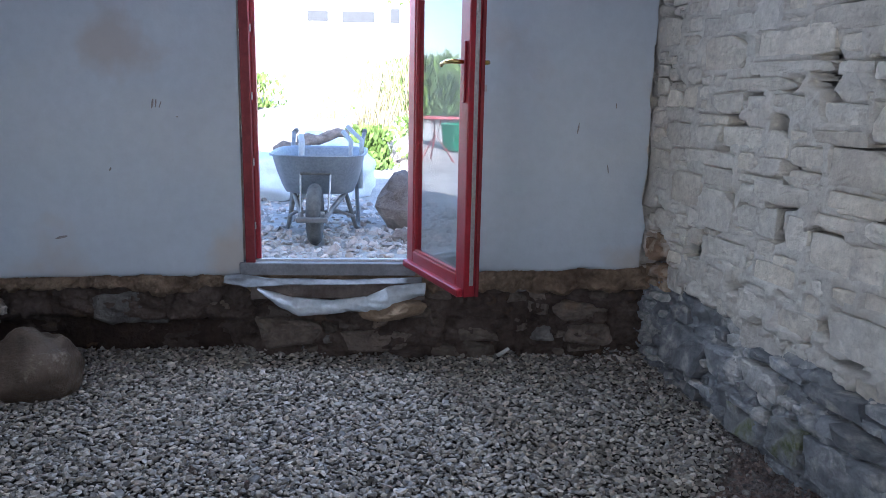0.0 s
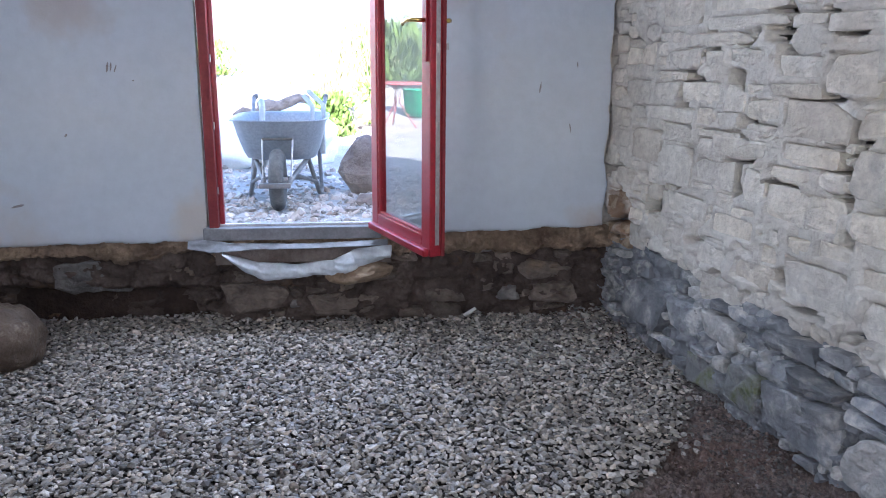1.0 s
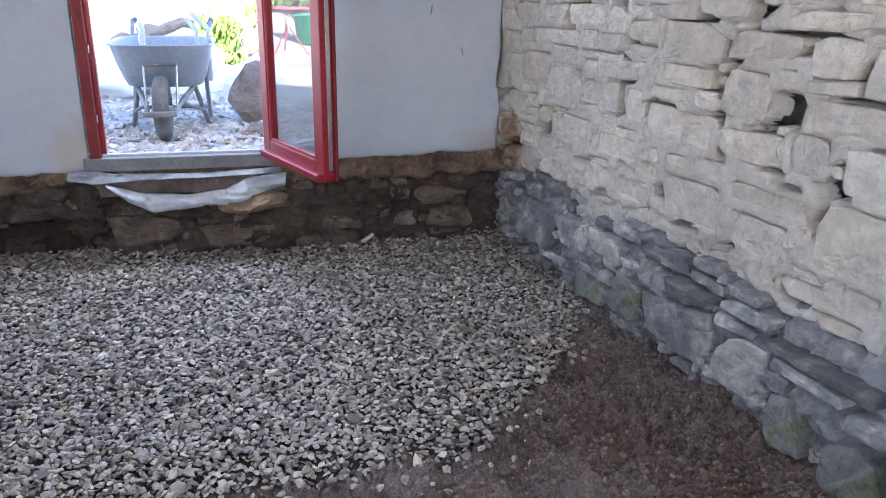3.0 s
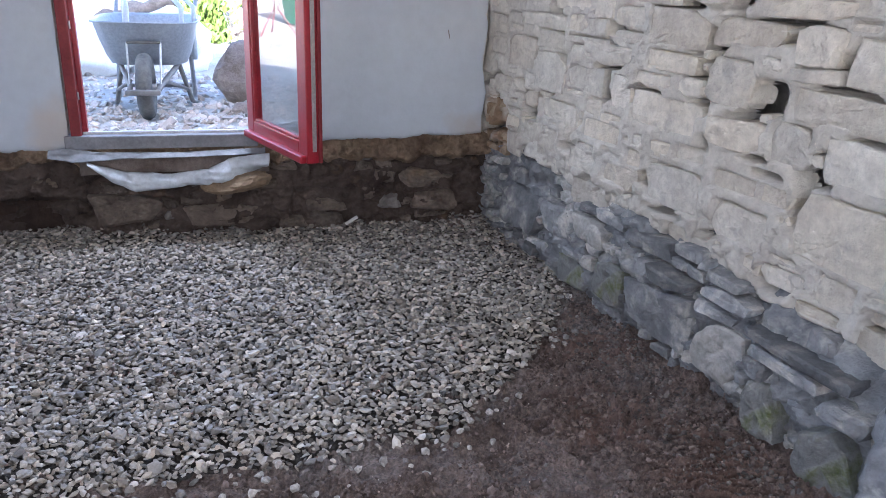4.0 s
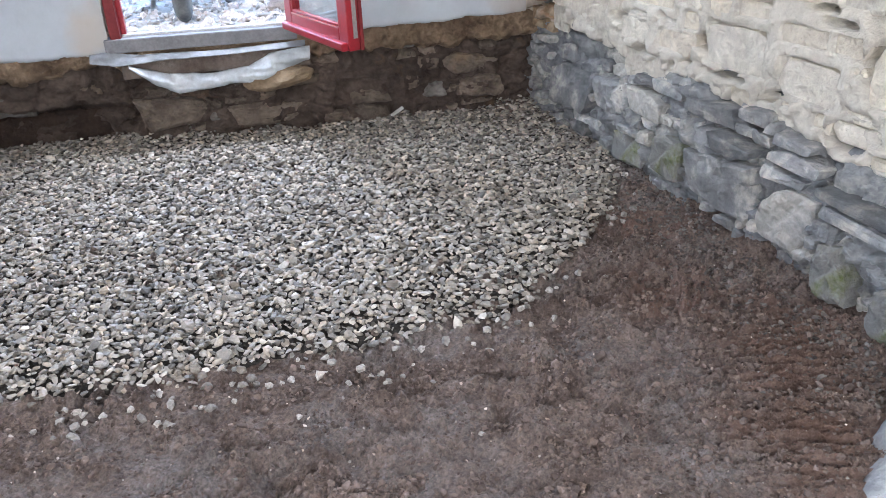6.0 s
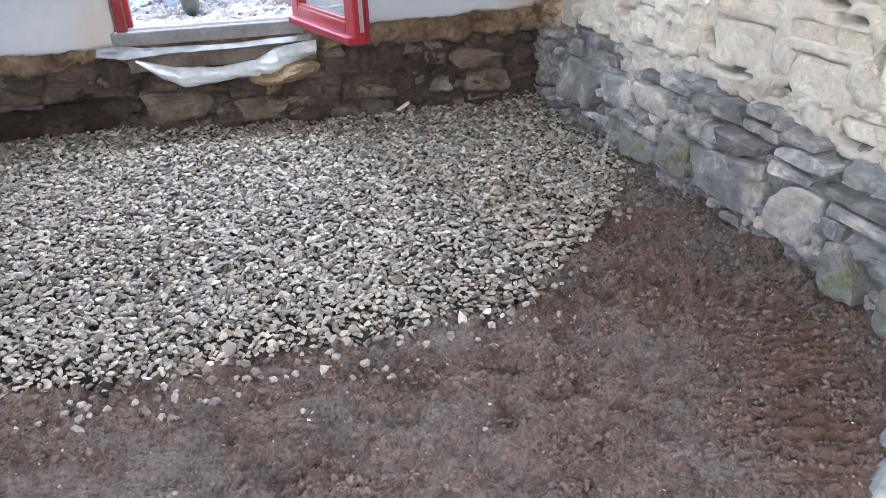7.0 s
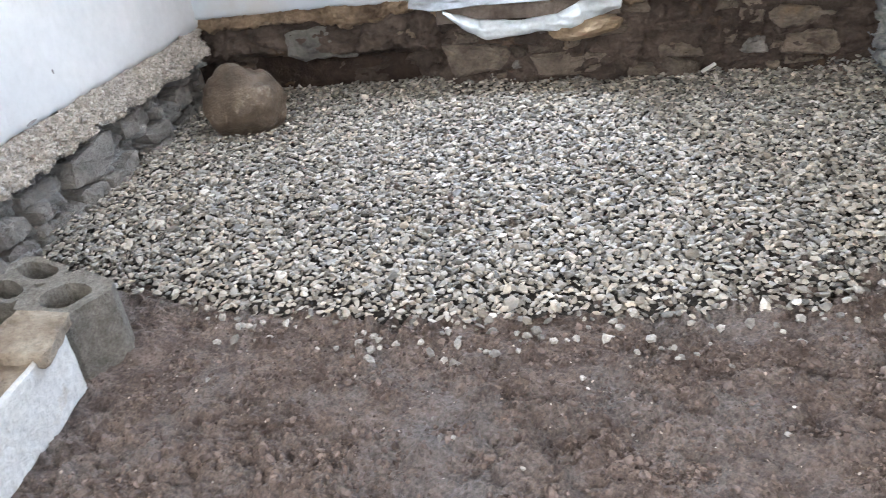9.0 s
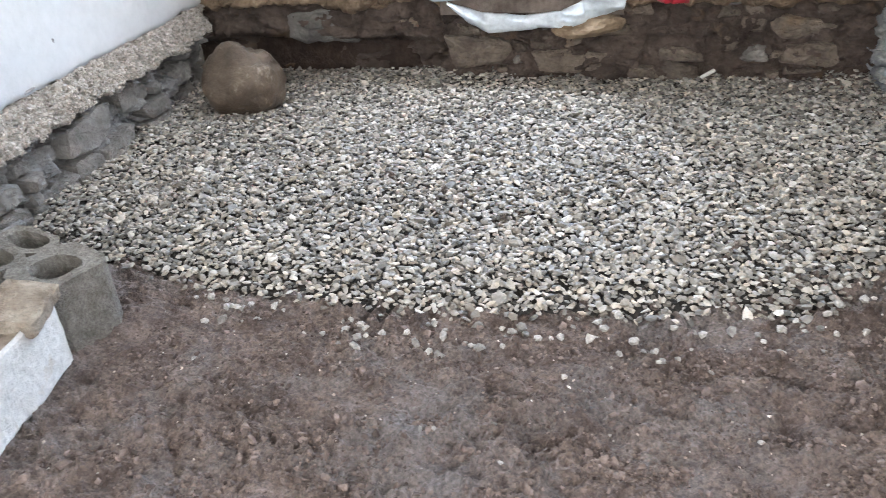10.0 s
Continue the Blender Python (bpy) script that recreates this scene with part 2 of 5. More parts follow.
M = dict(
    plaster=surface("grey_lime_plaster", (0.45, 0.50, 0.55), (0.52, 0.56, 0.60), 0.9, 0.75, 0.25, 18, dirt=(0.46, 0.43, 0.41), dirt_scale=0.8, dirt_at=0.60, depth=0.008, grit=0.05),
    white_plaster=surface("white_lime_plaster", (0.54, 0.535, 0.53), (0.64, 0.635, 0.625), 2.0, 0.85, 0.5, 22, dirt=(0.50, 0.47, 0.43), dirt_scale=7.0, dirt_at=0.72, depth=0.012, grit=0.06),
    roughcast_grit=surface("roughcast_grit", (0.36, 0.315, 0.27), (0.58, 0.525, 0.46), 20, 0.95, 0.5, 90, "island", 0.25, depth=0.004),
    roughcast=surface("crumbling_roughcast", (0.42, 0.365, 0.31), (0.68, 0.61, 0.53), 40, 0.95, 1.0, 55, depth=0.03),
    brown_lip=surface("brown_earth_mortar", (0.13, 0.085, 0.055), (0.37, 0.27, 0.18), 7, 0.95, 1.0, 40, depth=0.03),
    limestone=surface("cream_limestone", (0.53, 0.495, 0.425), (0.67, 0.635, 0.56), 7, 0.9, 0.8, 26, "object", 0.12, dirt=(0.40, 0.385, 0.355), dirt_scale=6, dirt_at=0.58, depth=0.022, grit=0.2, tint=(1.03, 0.99, 0.93)),
    lime_mortar=surface("cream_lime_mortar", (0.50, 0.465, 0.40), (0.65, 0.615, 0.54), 6, 0.95, 0.7, 40, depth=0.02, grit=0.14, dirt=(0.40, 0.36, 0.30), dirt_scale=6, dirt_at=0.64),
    grey_stone=surface("grey_cement_washed_stone", (0.15, 0.158, 0.165), (0.34, 0.343, 0.338), 8, 0.9, 0.8, 34, "object", 0.4, dirt=(0.50, 0.475, 0.42), dirt_scale=8, dirt_at=0.52, depth=0.02),
    lime_stone=surface("lime_streaked_grey_stone", (0.34, 0.335, 0.31), (0.55, 0.53, 0.48), 8, 0.9, 0.7, 34, dirt=(0.22, 0.23, 0.24), dirt_scale=6, dirt_at=0.55, depth=0.02),
    grey_mortar=surface("grey_cement_mortar", (0.155, 0.165, 0.175), (0.31, 0.318, 0.32), 6, 0.95, 0.8, 32, depth=0.02, grit=0.2, dirt=(0.48, 0.46, 0.41), dirt_scale=4.0, dirt_at=0.52),
    mossy=surface("moss_stained_stone", (0.16, 0.165, 0.16), (0.34, 0.34, 0.32), 7, 0.95, 0.8, 40, dirt=(0.13, 0.15, 0.055), dirt_scale=7, dirt_at=0.50, depth=0.02),
    rust_stain=surface("rust_stained_mortar", (0.24, 0.14, 0.07), (0.44, 0.35, 0.25), 9, 0.95, 0.8, 60, depth=0.02),
    dark_stone=surface("dark_brown_rubble", (0.10, 0.076, 0.06), (0.26, 0.21, 0.165), 6, 0.9, 1.0, 40, "object", 0.35, dirt=(0.24, 0.16, 0.09), dirt_scale=3, dirt_at=0.6, depth=0.025),
    footing_grey=surface("grey_footing_rubble", (0.14, 0.13, 0.117), (0.30, 0.275, 0.245), 7, 0.9, 1.0, 45, "object", 0.25, depth=0.02),
    dark_earth=surface("dark_damp_earth", (0.045, 0.03, 0.023), (0.09, 0.06, 0.045), 9, 0.95, 1.0, 50, depth=0.03),
    soil=surface("trodden_brown_soil", (0.074, 0.051, 0.041), (0.255, 0.197, 0.168), 8, 0.78, 1.0, 95, grit=0.6, dirt=(0.205, 0.18, 0.168), dirt_scale=2.4, dirt_at=0.46, depth=0.015),
    gravel=surface("grey_crushed_gravel", (0.165, 0.16, 0.15), (0.47, 0.44, 0.39), 9, 0.5, 0.5, 160, "island", 0.6, depth=0.003, spec=0.55, tint=(1.06, 0.97, 0.86)),
    # kept very dark, so gaps between the gravel stones look shaded
    gravel_bed=surface("dark_gravel_gap_bed", (0.045, 0.04, 0.036), (0.08, 0.072, 0.064), 60, 0.95, 1.0, 120, depth=0.01),
    boulder=surface("brown_boulder", (0.05, 0.036, 0.026), (0.175, 0.13, 0.092), 5, 0.45, 1.0, 24, dirt=(0.48, 0.42, 0.34), dirt_scale=6, dirt_at=0.58, depth=0.015),
    concrete=surface("grey_concrete_block", (0.17, 0.152, 0.125), (0.32, 0.295, 0.255), 30, 0.95, 1.0, 110, grit=0.35, depth=0.014),
    cut_stone=surface("yellow_brown_cut_stone", (0.20, 0.152, 0.108), (0.42, 0.355, 0.275), 9, 0.9, 1.0, 45, grit=0.3, depth=0.02, dirt=(0.50, 0.45, 0.37), dirt_scale=5, dirt_at=0.6),
    whitewash=surface("flaking_whitewash", (0.60, 0.585, 0.55), (0.74, 0.73, 0.70), 9, 0.85, 1.0, 50, dirt=(0.40, 0.34, 0.26), dirt_scale=12, dirt_at=0.58, depth=0.008),
    red=surface("red_door_paint", (0.26, 0.010, 0.018), (0.32, 0.016, 0.026), 5, 0.35, 0.12, 60, spec=0.5, depth=0.003),
    red_dark=surface("worn_dark_red_paint", (0.15, 0.012, 0.016), (0.22, 0.03, 0.03), 9, 0.5, 0.3, 70, dirt=(0.30, 0.27, 0.25), dirt_scale=12, dirt_at=0.66, depth=0.003),
    sill=surface("weathered_grey_sill", (0.17, 0.17, 0.18), (0.27, 0.27, 0.28), 8, 0.6, 0.4, 70, dirt=(0.16, 0.12, 0.10), dirt_scale=9, dirt_at=0.64, depth=0.004),
    steel=surface("brushed_steel_strip", (0.42, 0.41, 0.40), (0.52, 0.51, 0.50), 30, 0.4, 0.2, 120, metal=0.9, depth=0.002),
    brass=surface("polished_brass", (0.62, 0.42, 0.12), (0.70, 0.50, 0.18), 20, 0.25, 0.05, 90, metal=1.0, depth=0.001),
    sheet=surface("pale_plastic_membrane", (0.52, 0.58, 0.62), (0.68, 0.72, 0.75), 7, 0.5, 0.4, 40, spec=0.5, depth=0.006),
    old_wood=surface("rotten_grey_wood", (0.10, 0.075, 0.06), (0.24, 0.20, 0.17), 9, 0.9, 1.0, 50, depth=0.012),
    tub=surface("galvanised_grey_tub", (0.27, 0.29, 0.31), (0.35, 0.37, 0.39), 5, 0.45, 0.15, 60, dirt=(0.26, 0.26, 0.26), dirt_scale=6, dirt_at=0.6, depth=0.003, metal=0.3),
    tube=surface("grey_painted_tube", (0.13, 0.12, 0.11), (0.24, 0.22, 0.20), 12, 0.5, 0.2, 60, depth=0.002),
    rubber=surface("dusty_black_rubber", (0.075, 0.07, 0.064), (0.17, 0.157, 0.14), 14, 0.85, 0.4, 80, depth=0.004),
    cobble=surface("pale_river_cobble", (0.40, 0.37, 0.335), (0.60, 0.56, 0.51), 9, 0.85, 0.5, 60, "island", 0.4, depth=0.006, tint=(1.08, 0.92, 0.82)),
    yard=surface("pale_stony_yard", (0.38, 0.35, 0.31), (0.55, 0.52, 0.47), 3, 0.95, 1.0, 30, depth=0.03, dirt=(0.20, 0.16, 0.13), dirt_scale=1.0, dirt_at=0.58),
    rock=surface("brown_field_rock", (0.20, 0.145, 0.115), (0.42, 0.34, 0.28), 5, 0.85, 0.9, 35, dirt=(0.42, 0.37, 0.32), dirt_scale=5, dirt_at=0.6, depth=0.02),
    pale_rock=surface("pale_field_rock", (0.36, 0.33, 0.30), (0.52, 0.49, 0.45), 5, 0.85, 0.8, 35, depth=0.02),
    leaf=surface("yellow_green_leaf", (0.07, 0.13, 0.02), (0.16, 0.22, 0.05), 9, 0.6, 0.0, 40, "island", 0.4),
    straw=surface("dry_straw_grass", (0.26, 0.22, 0.11), (0.38, 0.33, 0.18), 9, 0.8, 0.0, 40, "island", 0.3),
    bag=surface("white_woven_bag", (0.72, 0.73, 0.74), (0.80, 0.80, 0.80), 6, 0.7, 0.4, 90, depth=0.01),
    bark=surface("brown_log_bark", (0.20, 0.155, 0.12), (0.36, 0.29, 0.24), 12, 0.95, 1.0, 50, depth=0.02),
    white_paint=surface("white_vehicle_paint", (0.78, 0.79, 0.80), (0.81, 0.81, 0.81), 3, 0.3, 0.0, 40, spec=0.5),
    tinted=surface("grey_tinted_window", (0.02, 0.022, 0.025), (0.03, 0.032, 0.035), 3, 0.3, 0.0, 40, spec=0.6),
    ceiling=surface("whitewashed_boards", (0.62, 0.60, 0.57), (0.72, 0.70, 0.66), 3, 0.9, 0.4, 30, depth=0.01),
    green=surface("green_plastic", (0.01, 0.28, 0.13), (0.015, 0.33, 0.16), 5, 0.4, 0.05, 40),
    soil_crumb=surface("brown_soil_crumb", (0.088, 0.063, 0.052), (0.24, 0.187, 0.162), 20, 0.95, 0.6, 120, "island", 0.4, depth=0.004),
    grey_crumb=surface("grey_mortar_crumb", (0.10, 0.085, 0.075), (0.22, 0.20, 0.185), 20, 0.95, 0.6, 120, "island", 0.4, depth=0.004),
    sheet_grey=surface("grey_plastic_membrane", (0.11, 0.115, 0.12), (0.30, 0.32, 0.34), 7, 0.5, 0.4, 40, spec=0.5, depth=0.006),
    ochre_stone=surface("ochre_footing_stone", (0.20, 0.135, 0.08), (0.36, 0.27, 0.18), 8, 0.9, 0.9, 45, depth=0.02),
    tan_slab=surface("tan_stone_slab", (0.33, 0.27, 0.20), (0.47, 0.405, 0.325), 6, 0.9, 0.7, 50, dirt=(0.30, 0.22, 0.15), dirt_scale=12, dirt_at=0.66, depth=0.01),
    tube_pale=surface("pale_grey_tube", (0.45, 0.47, 0.48), (0.55, 0.56, 0.57), 9, 0.5, 0.1, 60, depth=0.002),
    footing_earth=surface("brown_grey_footing_mortar", (0.045, 0.031, 0.025), (0.165, 0.125, 0.10), 5, 0.95, 1.0, 45, dirt=(0.20, 0.125, 0.07), dirt_scale=3.5, dirt_at=0.58, depth=0.02),
    footing_mortar=surface("grey_footing_mortar", (0.18, 0.17, 0.16), (0.34, 0.325, 0.30), 6, 0.95, 1.0, 45, dirt=(0.20, 0.16, 0.12), dirt_scale=4, dirt_at=0.6, depth=0.02),
    splashed=surface("lime_splashed_grey_stone", (0.19, 0.20, 0.215), (0.34, 0.35, 0.355), 6, 0.9, 0.8, 32, dirt=(0.60, 0.60, 0.58), dirt_scale=5, dirt_at=0.55, depth=0.02),
    gouge=surface("scraped_plaster", (0.20, 0.18, 0.17), (0.30, 0.28, 0.27), 20, 0.9, 0.3, 90),
    loose=surface("pale_loose_gravel", (0.24, 0.225, 0.20), (0.46, 0.43, 0.39), 40, 0.8, 0.5, 160, "object", 0.4, depth=0.004),
    pink=surface("faded_red_tabletop", (0.50, 0.10, 0.10), (0.58, 0.15, 0.14), 5, 0.5, 0.05, 40),
)


def stain(m, centre, radius, tone, strength=0.8):
    """A stain of its own ragged shape on a surface, round a place."""
    n, l = m.node_tree.nodes, m.node_tree.links
    bs = n["Principled BSDF"]
    was = bs.inputs["Base Color"].links[0].from_socket
    co = n.new("ShaderNodeTexCoord").outputs["Object"]
    t = n.new("ShaderNodeTexNoise"); t.inputs["Scale"].default_value, t.inputs["Detail"].default_value = 6.0, 6.0
    l.new(co, t.inputs["Vector"])
    d = n.new("ShaderNodeVectorMath"); d.operation = "DISTANCE"; d.inputs[1].default_value = centre
    l.new(co, d.inputs[0])
    k = n.new("ShaderNodeMath"); k.operation = "MULTIPLY_ADD"; k.inputs[1].default_value, k.inputs[2].default_value = radius * 2.2, -radius * 1.1
    l.new(t.outputs["Fac"], k.inputs[0])
    w = n.new("ShaderNodeMath"); w.operation = "ADD"
    l.new(d.outputs["Value"], w.inputs[0]); l.new(k.outputs[0], w.inputs[1])
    r = n.new("ShaderNodeMapRange"); r.inputs["From Min"].default_value, r.inputs["From Max"].default_value = radius * 0.3, radius
    r.inputs["To Min"].default_value, r.inputs["To Max"].default_value = strength, 0.0
    l.new(w.outputs[0], r.inputs["Value"])
    x = n.new("ShaderNodeMix"); x.data_type = "RGBA"
    l.new(r.outputs[0], x.inputs["Factor"]); l.new(was, x.inputs[6]); x.inputs[7].default_value = (*tone, 1)
    l.new(x.outputs[2], bs.inputs["Base Color"])


stain(M["plaster"], (-1.57, 3.9, 1.60), 0.20, (0.42, 0.38, 0.35), 0.7)
stain(M["plaster"], (-1.05, 3.9, 0.62), 0.16, (0.50, 0.43, 0.35), 0.6)
stain(M["plaster"], (0.93, 3.9, 0.60), 0.14, (0.44, 0.38, 0.32), 0.6)
stain(M["plaster"], (-1.9, 3.9, 0.52), 0.22, (0.46, 0.42, 0.38), 0.6)
stain(M["lime_mortar"], (1.02, 3.78, 0.62), 0.20, (0.28, 0.16, 0.08), 0.85)
for at, size in (((0.85, 2.05, 0.03), 0.26), ((1.0, 1.65, 0.05), 0.34), ((0.95, 2.5, 0.03), 0.25), ((0.8, 1.25, 0.02), 0.3)):
    # damp red-brown earth along the right wall
    stain(M["soil"], at, size, (0.185, 0.108, 0.080), 0.55)
stain(M["white_plaster"], (-2.19, 2.1, 1.0), 0.25, (0.55, 0.52, 0.48), 0.6)
glass = bpy.data.materials.new("window_glass")
glass.use_nodes = True
gb = glass.node_tree.nodes["Principled BSDF"]
gb.inputs["Base Color"].default_value = (0.93, 0.97, 0.96, 1)
gb.inputs["Transmission Weight"].default_value, gb.inputs["Roughness"].default_value, gb.inputs["IOR"].default_value = 1.0, 0.01, 1.5
M["glass"] = glass


# ---- building helpers ----
def obj(name, verts, faces, mat, parent=None, label="", smooth=False, at=None):
    """One mesh object from vertices and faces; with at, the origin is put there."""
    o = Vector(at) if at is not None else Vector((0, 0, 0))
    me = bpy.data.meshes.new(name)
    me.from_pydata([tuple(Vector(v) - o) for v in verts] if at is not None else verts, [], faces)
    me.materials.append(mat)
    if smooth:
        me.polygons.foreach_set("use_smooth", [True] * len(me.polygons))
    me.update()
    ob = new(name, me)
    ob.location = o
    if parent:
        ob.parent = parent
    if label:
        tagged(ob, label)
    return ob


def part(name, bm, material, parent=None, label="", smooth=False):
    """Links a bmesh as one mesh object, under a thing where one is given."""
    me = bpy.data.meshes.new(name)
    bmesh.ops.recalc_face_normals(bm, faces=bm.faces)
    bm.to_mesh(me)
    bm.free()
    me.materials.append(material)
    if smooth:
        me.polygons.foreach_set("use_smooth", [True] * len(me.polygons))
    ob = new(name, me)
    if parent:
        ob.parent = parent
    if label:
        tagged(ob, label)
    return ob


def thing(name, at, label, category, group="", rz=0.0):
    e = new(name)
    e.matrix_world = pose(*at, 0, 0, rz)
    return tagged(e, label, category, group)


def box(sx, sy, sz, at=(0, 0, 0), bevel=0.0, seg=2, m=None):
    """A box that stands on at, bevelled, as a bmesh."""
    bm = bmesh.new()
    bmesh.ops.create_cube(bm, size=1.0, matrix=Matrix.Translation((at[0], at[1], at[2] + sz / 2)) @ Matrix.Diagonal((sx, sy, sz, 1)))
    if bevel:
        bmesh.ops.bevel(bm, geom=list(bm.edges), offset=bevel, segments=seg, affect="EDGES", profile=0.6)
    if m:
        bm.transform(m)
    return bm


def tube(points, r, sides=10, closed=False):
    """A round bar along points, as a bmesh."""
    bm = bmesh.new()
    pts = [Vector(p) for p in points]
    rings = []
    for i, p in enumerate(pts):
        d = (pts[min(i + 1, len(pts) - 1)] - pts[max(i - 1, 0)]).normalized()
        q = d.to_track_quat("Z", "Y")
        rr = r[i] if isinstance(r, (list, tuple)) else r
        rings.append([bm.verts.new(p + q @ Vector((rr * math.cos(2 * math.pi * k / sides), rr * math.sin(2 * math.pi * k / sides), 0))) for k in range(sides)])
    for a, b in zip(rings, rings[1:]):
        for k in range(sides):
            bm.faces.new((a[k], a[(k + 1) % sides], b[(k + 1) % sides], b[k]))
    bm.faces.new(rings[0][::-1])
    bm.faces.new(rings[-1])
    return bm


def fbm(x, y, z=0.0, f=1.0, o=4):
    return noise.fractal(Vector((x * f, y * f, z * f)), 1.0, 2.0, o)


def lump(r, seed, sub=3, rough=0.25, flat=0.0, freq=1.6):
    """An uneven boulder of radii r, with worn facets, as a bmesh."""
    bm = bmesh.new()
    bmesh.ops.create_icosphere(bm, subdivisions=sub, radius=1.0)
    rng = random.Random(seed)
    cuts = [(Vector((rng.gauss(0, 1), rng.gauss(0, 1), rng.gauss(0, 1))).normalized(), rng.uniform(0.72, 0.95)) for _ in range(7)]
    for v in bm.verts:
        p = v.co.copy()
        k = 1 + rough * noise.noise(p * freq + Vector((seed * 7.3, 1.7, 0))) + 0.3 * rough * noise.noise(p * freq * 4 + Vector((seed, 0, 3)))
        p *= k
        for nrm, d in cuts:
            e = p.dot(nrm) - d
            if e > 0:
                p -= nrm * e * 0.8
        if p.z < -1 + flat:
            p.z = -1 + flat
        v.co = Vector((p.x * r[0], p.y * r[1], p.z * r[2]))
    return bm


def pack(u0, u1, v0, v1, keys, wr, hr, seed, cell=0.02):
    """Fills a stretch of wall with stones: given ones first, then random ones into every gap left. Rows of u, v, width, height."""
    rng = random.Random(seed)
    nu, nv = int((u1 - u0) / cell), int((v1 - v0) / cell)
    full = np.zeros((nu, nv), bool)
    out = []
    for u, v, w, h in keys:
        i0, j0, i1, j1 = [int(round(q / cell)) for q in (u - u0, v - v0, u + w - u0, v + h - v0)]
        full[max(i0, 0):max(i1, 0), max(j0, 0):max(j1, 0)] = True
        out.append((u, v, w, h, True))
    for j in range(nv):
        i = 0
        while i < nu:
            if full[i, j]:
                i += 1
                continue
            h = max(2, int(rng.uniform(*hr) / cell))
            w = max(2, int(rng.uniform(*wr) * rng.uniform(0.6, 1.2) / cell))
            k = 0
            while i + k < nu and k < w and not full[i + k, j]:
                k += 1
            hh = 1
            while hh < h and j + hh < nv and not full[i:i + k, j + hh].any():
                hh += 1
            hh = max(min(hh, 2), min(hh, int(k * 0.75)))
            full[i:i + k, j:j + hh] = True
            if k >= 2 or hh >= 2:
                out.append((u0 + i * cell, v0 + j * cell, k * cell, hh * cell, False))
            i += k
    return out


def wall_stone(u, v, w, h, rng, proud, back=0.07, gap=0.003, edge=0.005, rug=1.0):
    """A quarried wall stone: uneven outline, worn edge and a broken, slightly tilted face. Coordinates u, v and out of the wall."""
    n = 24
    a, b = max(w / 2 - gap, 0.012), max(h / 2 - gap, 0.010)
    cx, cy, small = u + w / 2, v + h / 2, min(a, b)
    power, sd = rng.uniform(12.0, 30.0) if rug < 1.6 else rng.uniform(8.0, 24.0), rng.uniform(0, 99)
    shear, taper, lean = rng.uniform(-0.14, 0.14) * rug, rng.uniform(-0.2, 0.2) * rug, rng.uniform(-0.25, 0.25) * rug
    chops = [(rng.uniform(0, 6.283), rng.uniform(0.86, 1.3)) for _ in range(3)]
    ring = []
    for k in range(n):
        t = 2 * math.pi * k / n
        c, q = math.cos(t), math.sin(t)
        r = (abs(c) ** power + abs(q) ** power) ** (-1 / power)
        x, y = r * c, r * q
        for way, reach in chops:
            over = x * math.cos(way) + y * math.sin(way) - reach
            if over > 0:
                x, y = x - over * math.cos(way), y - over * math.sin(way)
        x += 0.09 * rug * noise.noise(Vector((x * 2.2, y * 2.2, sd))) * small / a
        y += 0.11 * rug * noise.noise(Vector((x * 2.2 * a / small, y * 2.2, sd + 7)))
        ring.append((cx + a * x * (1 + taper * y * small / a) + lean * b * y * 0.5, cy + b * y * (1 + shear * x) + shear * b * x * 0.4))
    tu, tv = rng.uniform(-0.05, 0.05) * rug, rng.uniform(-0.10, 0.10) * rug
    e = min(edge * rng.uniform(0.6, 1.6), small * 0.4)

    def level(scale, rise, rough):
        out = []
        for x, y in ring:
            X, Y = cx + (x - cx) * scale, cy + (y - cy) * scale
            out.append((X, Y, proud + rise + tu * (X - cx) + tv * (Y - cy) + rough * rug * (noise.noise(Vector((X * 13, Y * 13, sd))) + 0.5 * noise.noise(Vector((X * 34, Y * 34, sd))))))
        return out
    verts = [(x, y, -back) for x, y in ring] + level(1.0, -e, 0.003) + level(1 - 0.7 * e / small, -0.12 * e, 0.005) + level(0.72, 0.001, 0.008) + level(0.36, 0.002, 0.008)
    verts.append((cx, cy, proud + 0.003))
    faces = [(r + k, r + (k + 1) % n, r + n + (k + 1) % n, r + n + k) for r in (0, n, 2 * n, 3 * n) for k in range(n)]
    faces += [(4 * n + k, 4 * n + (k + 1) % n, 5 * n) for k in range(n)]
    return verts, faces


def rubble(u, v, s, seed=0.0, stretch=1.5):
    """Broken-rock relief, about -1 to 1: tilted facets with creases between them."""
    p = Vector((u * s, v * s * stretch, seed))
    d, pts = noise.voronoi(p)
    c = pts[0]
    h = 0.6 * noise.cell(c * 17.3 + Vector((3, 5, 7))) + 0.7 * noise.cell(c * 23.1) * (p.x - c.x) + 0.9 * noise.cell(c * 31.7) * (p.y - c.y)
    return h - 0.6 * (1 - min(1.0, (d[1] - d[0]) / 0.16))


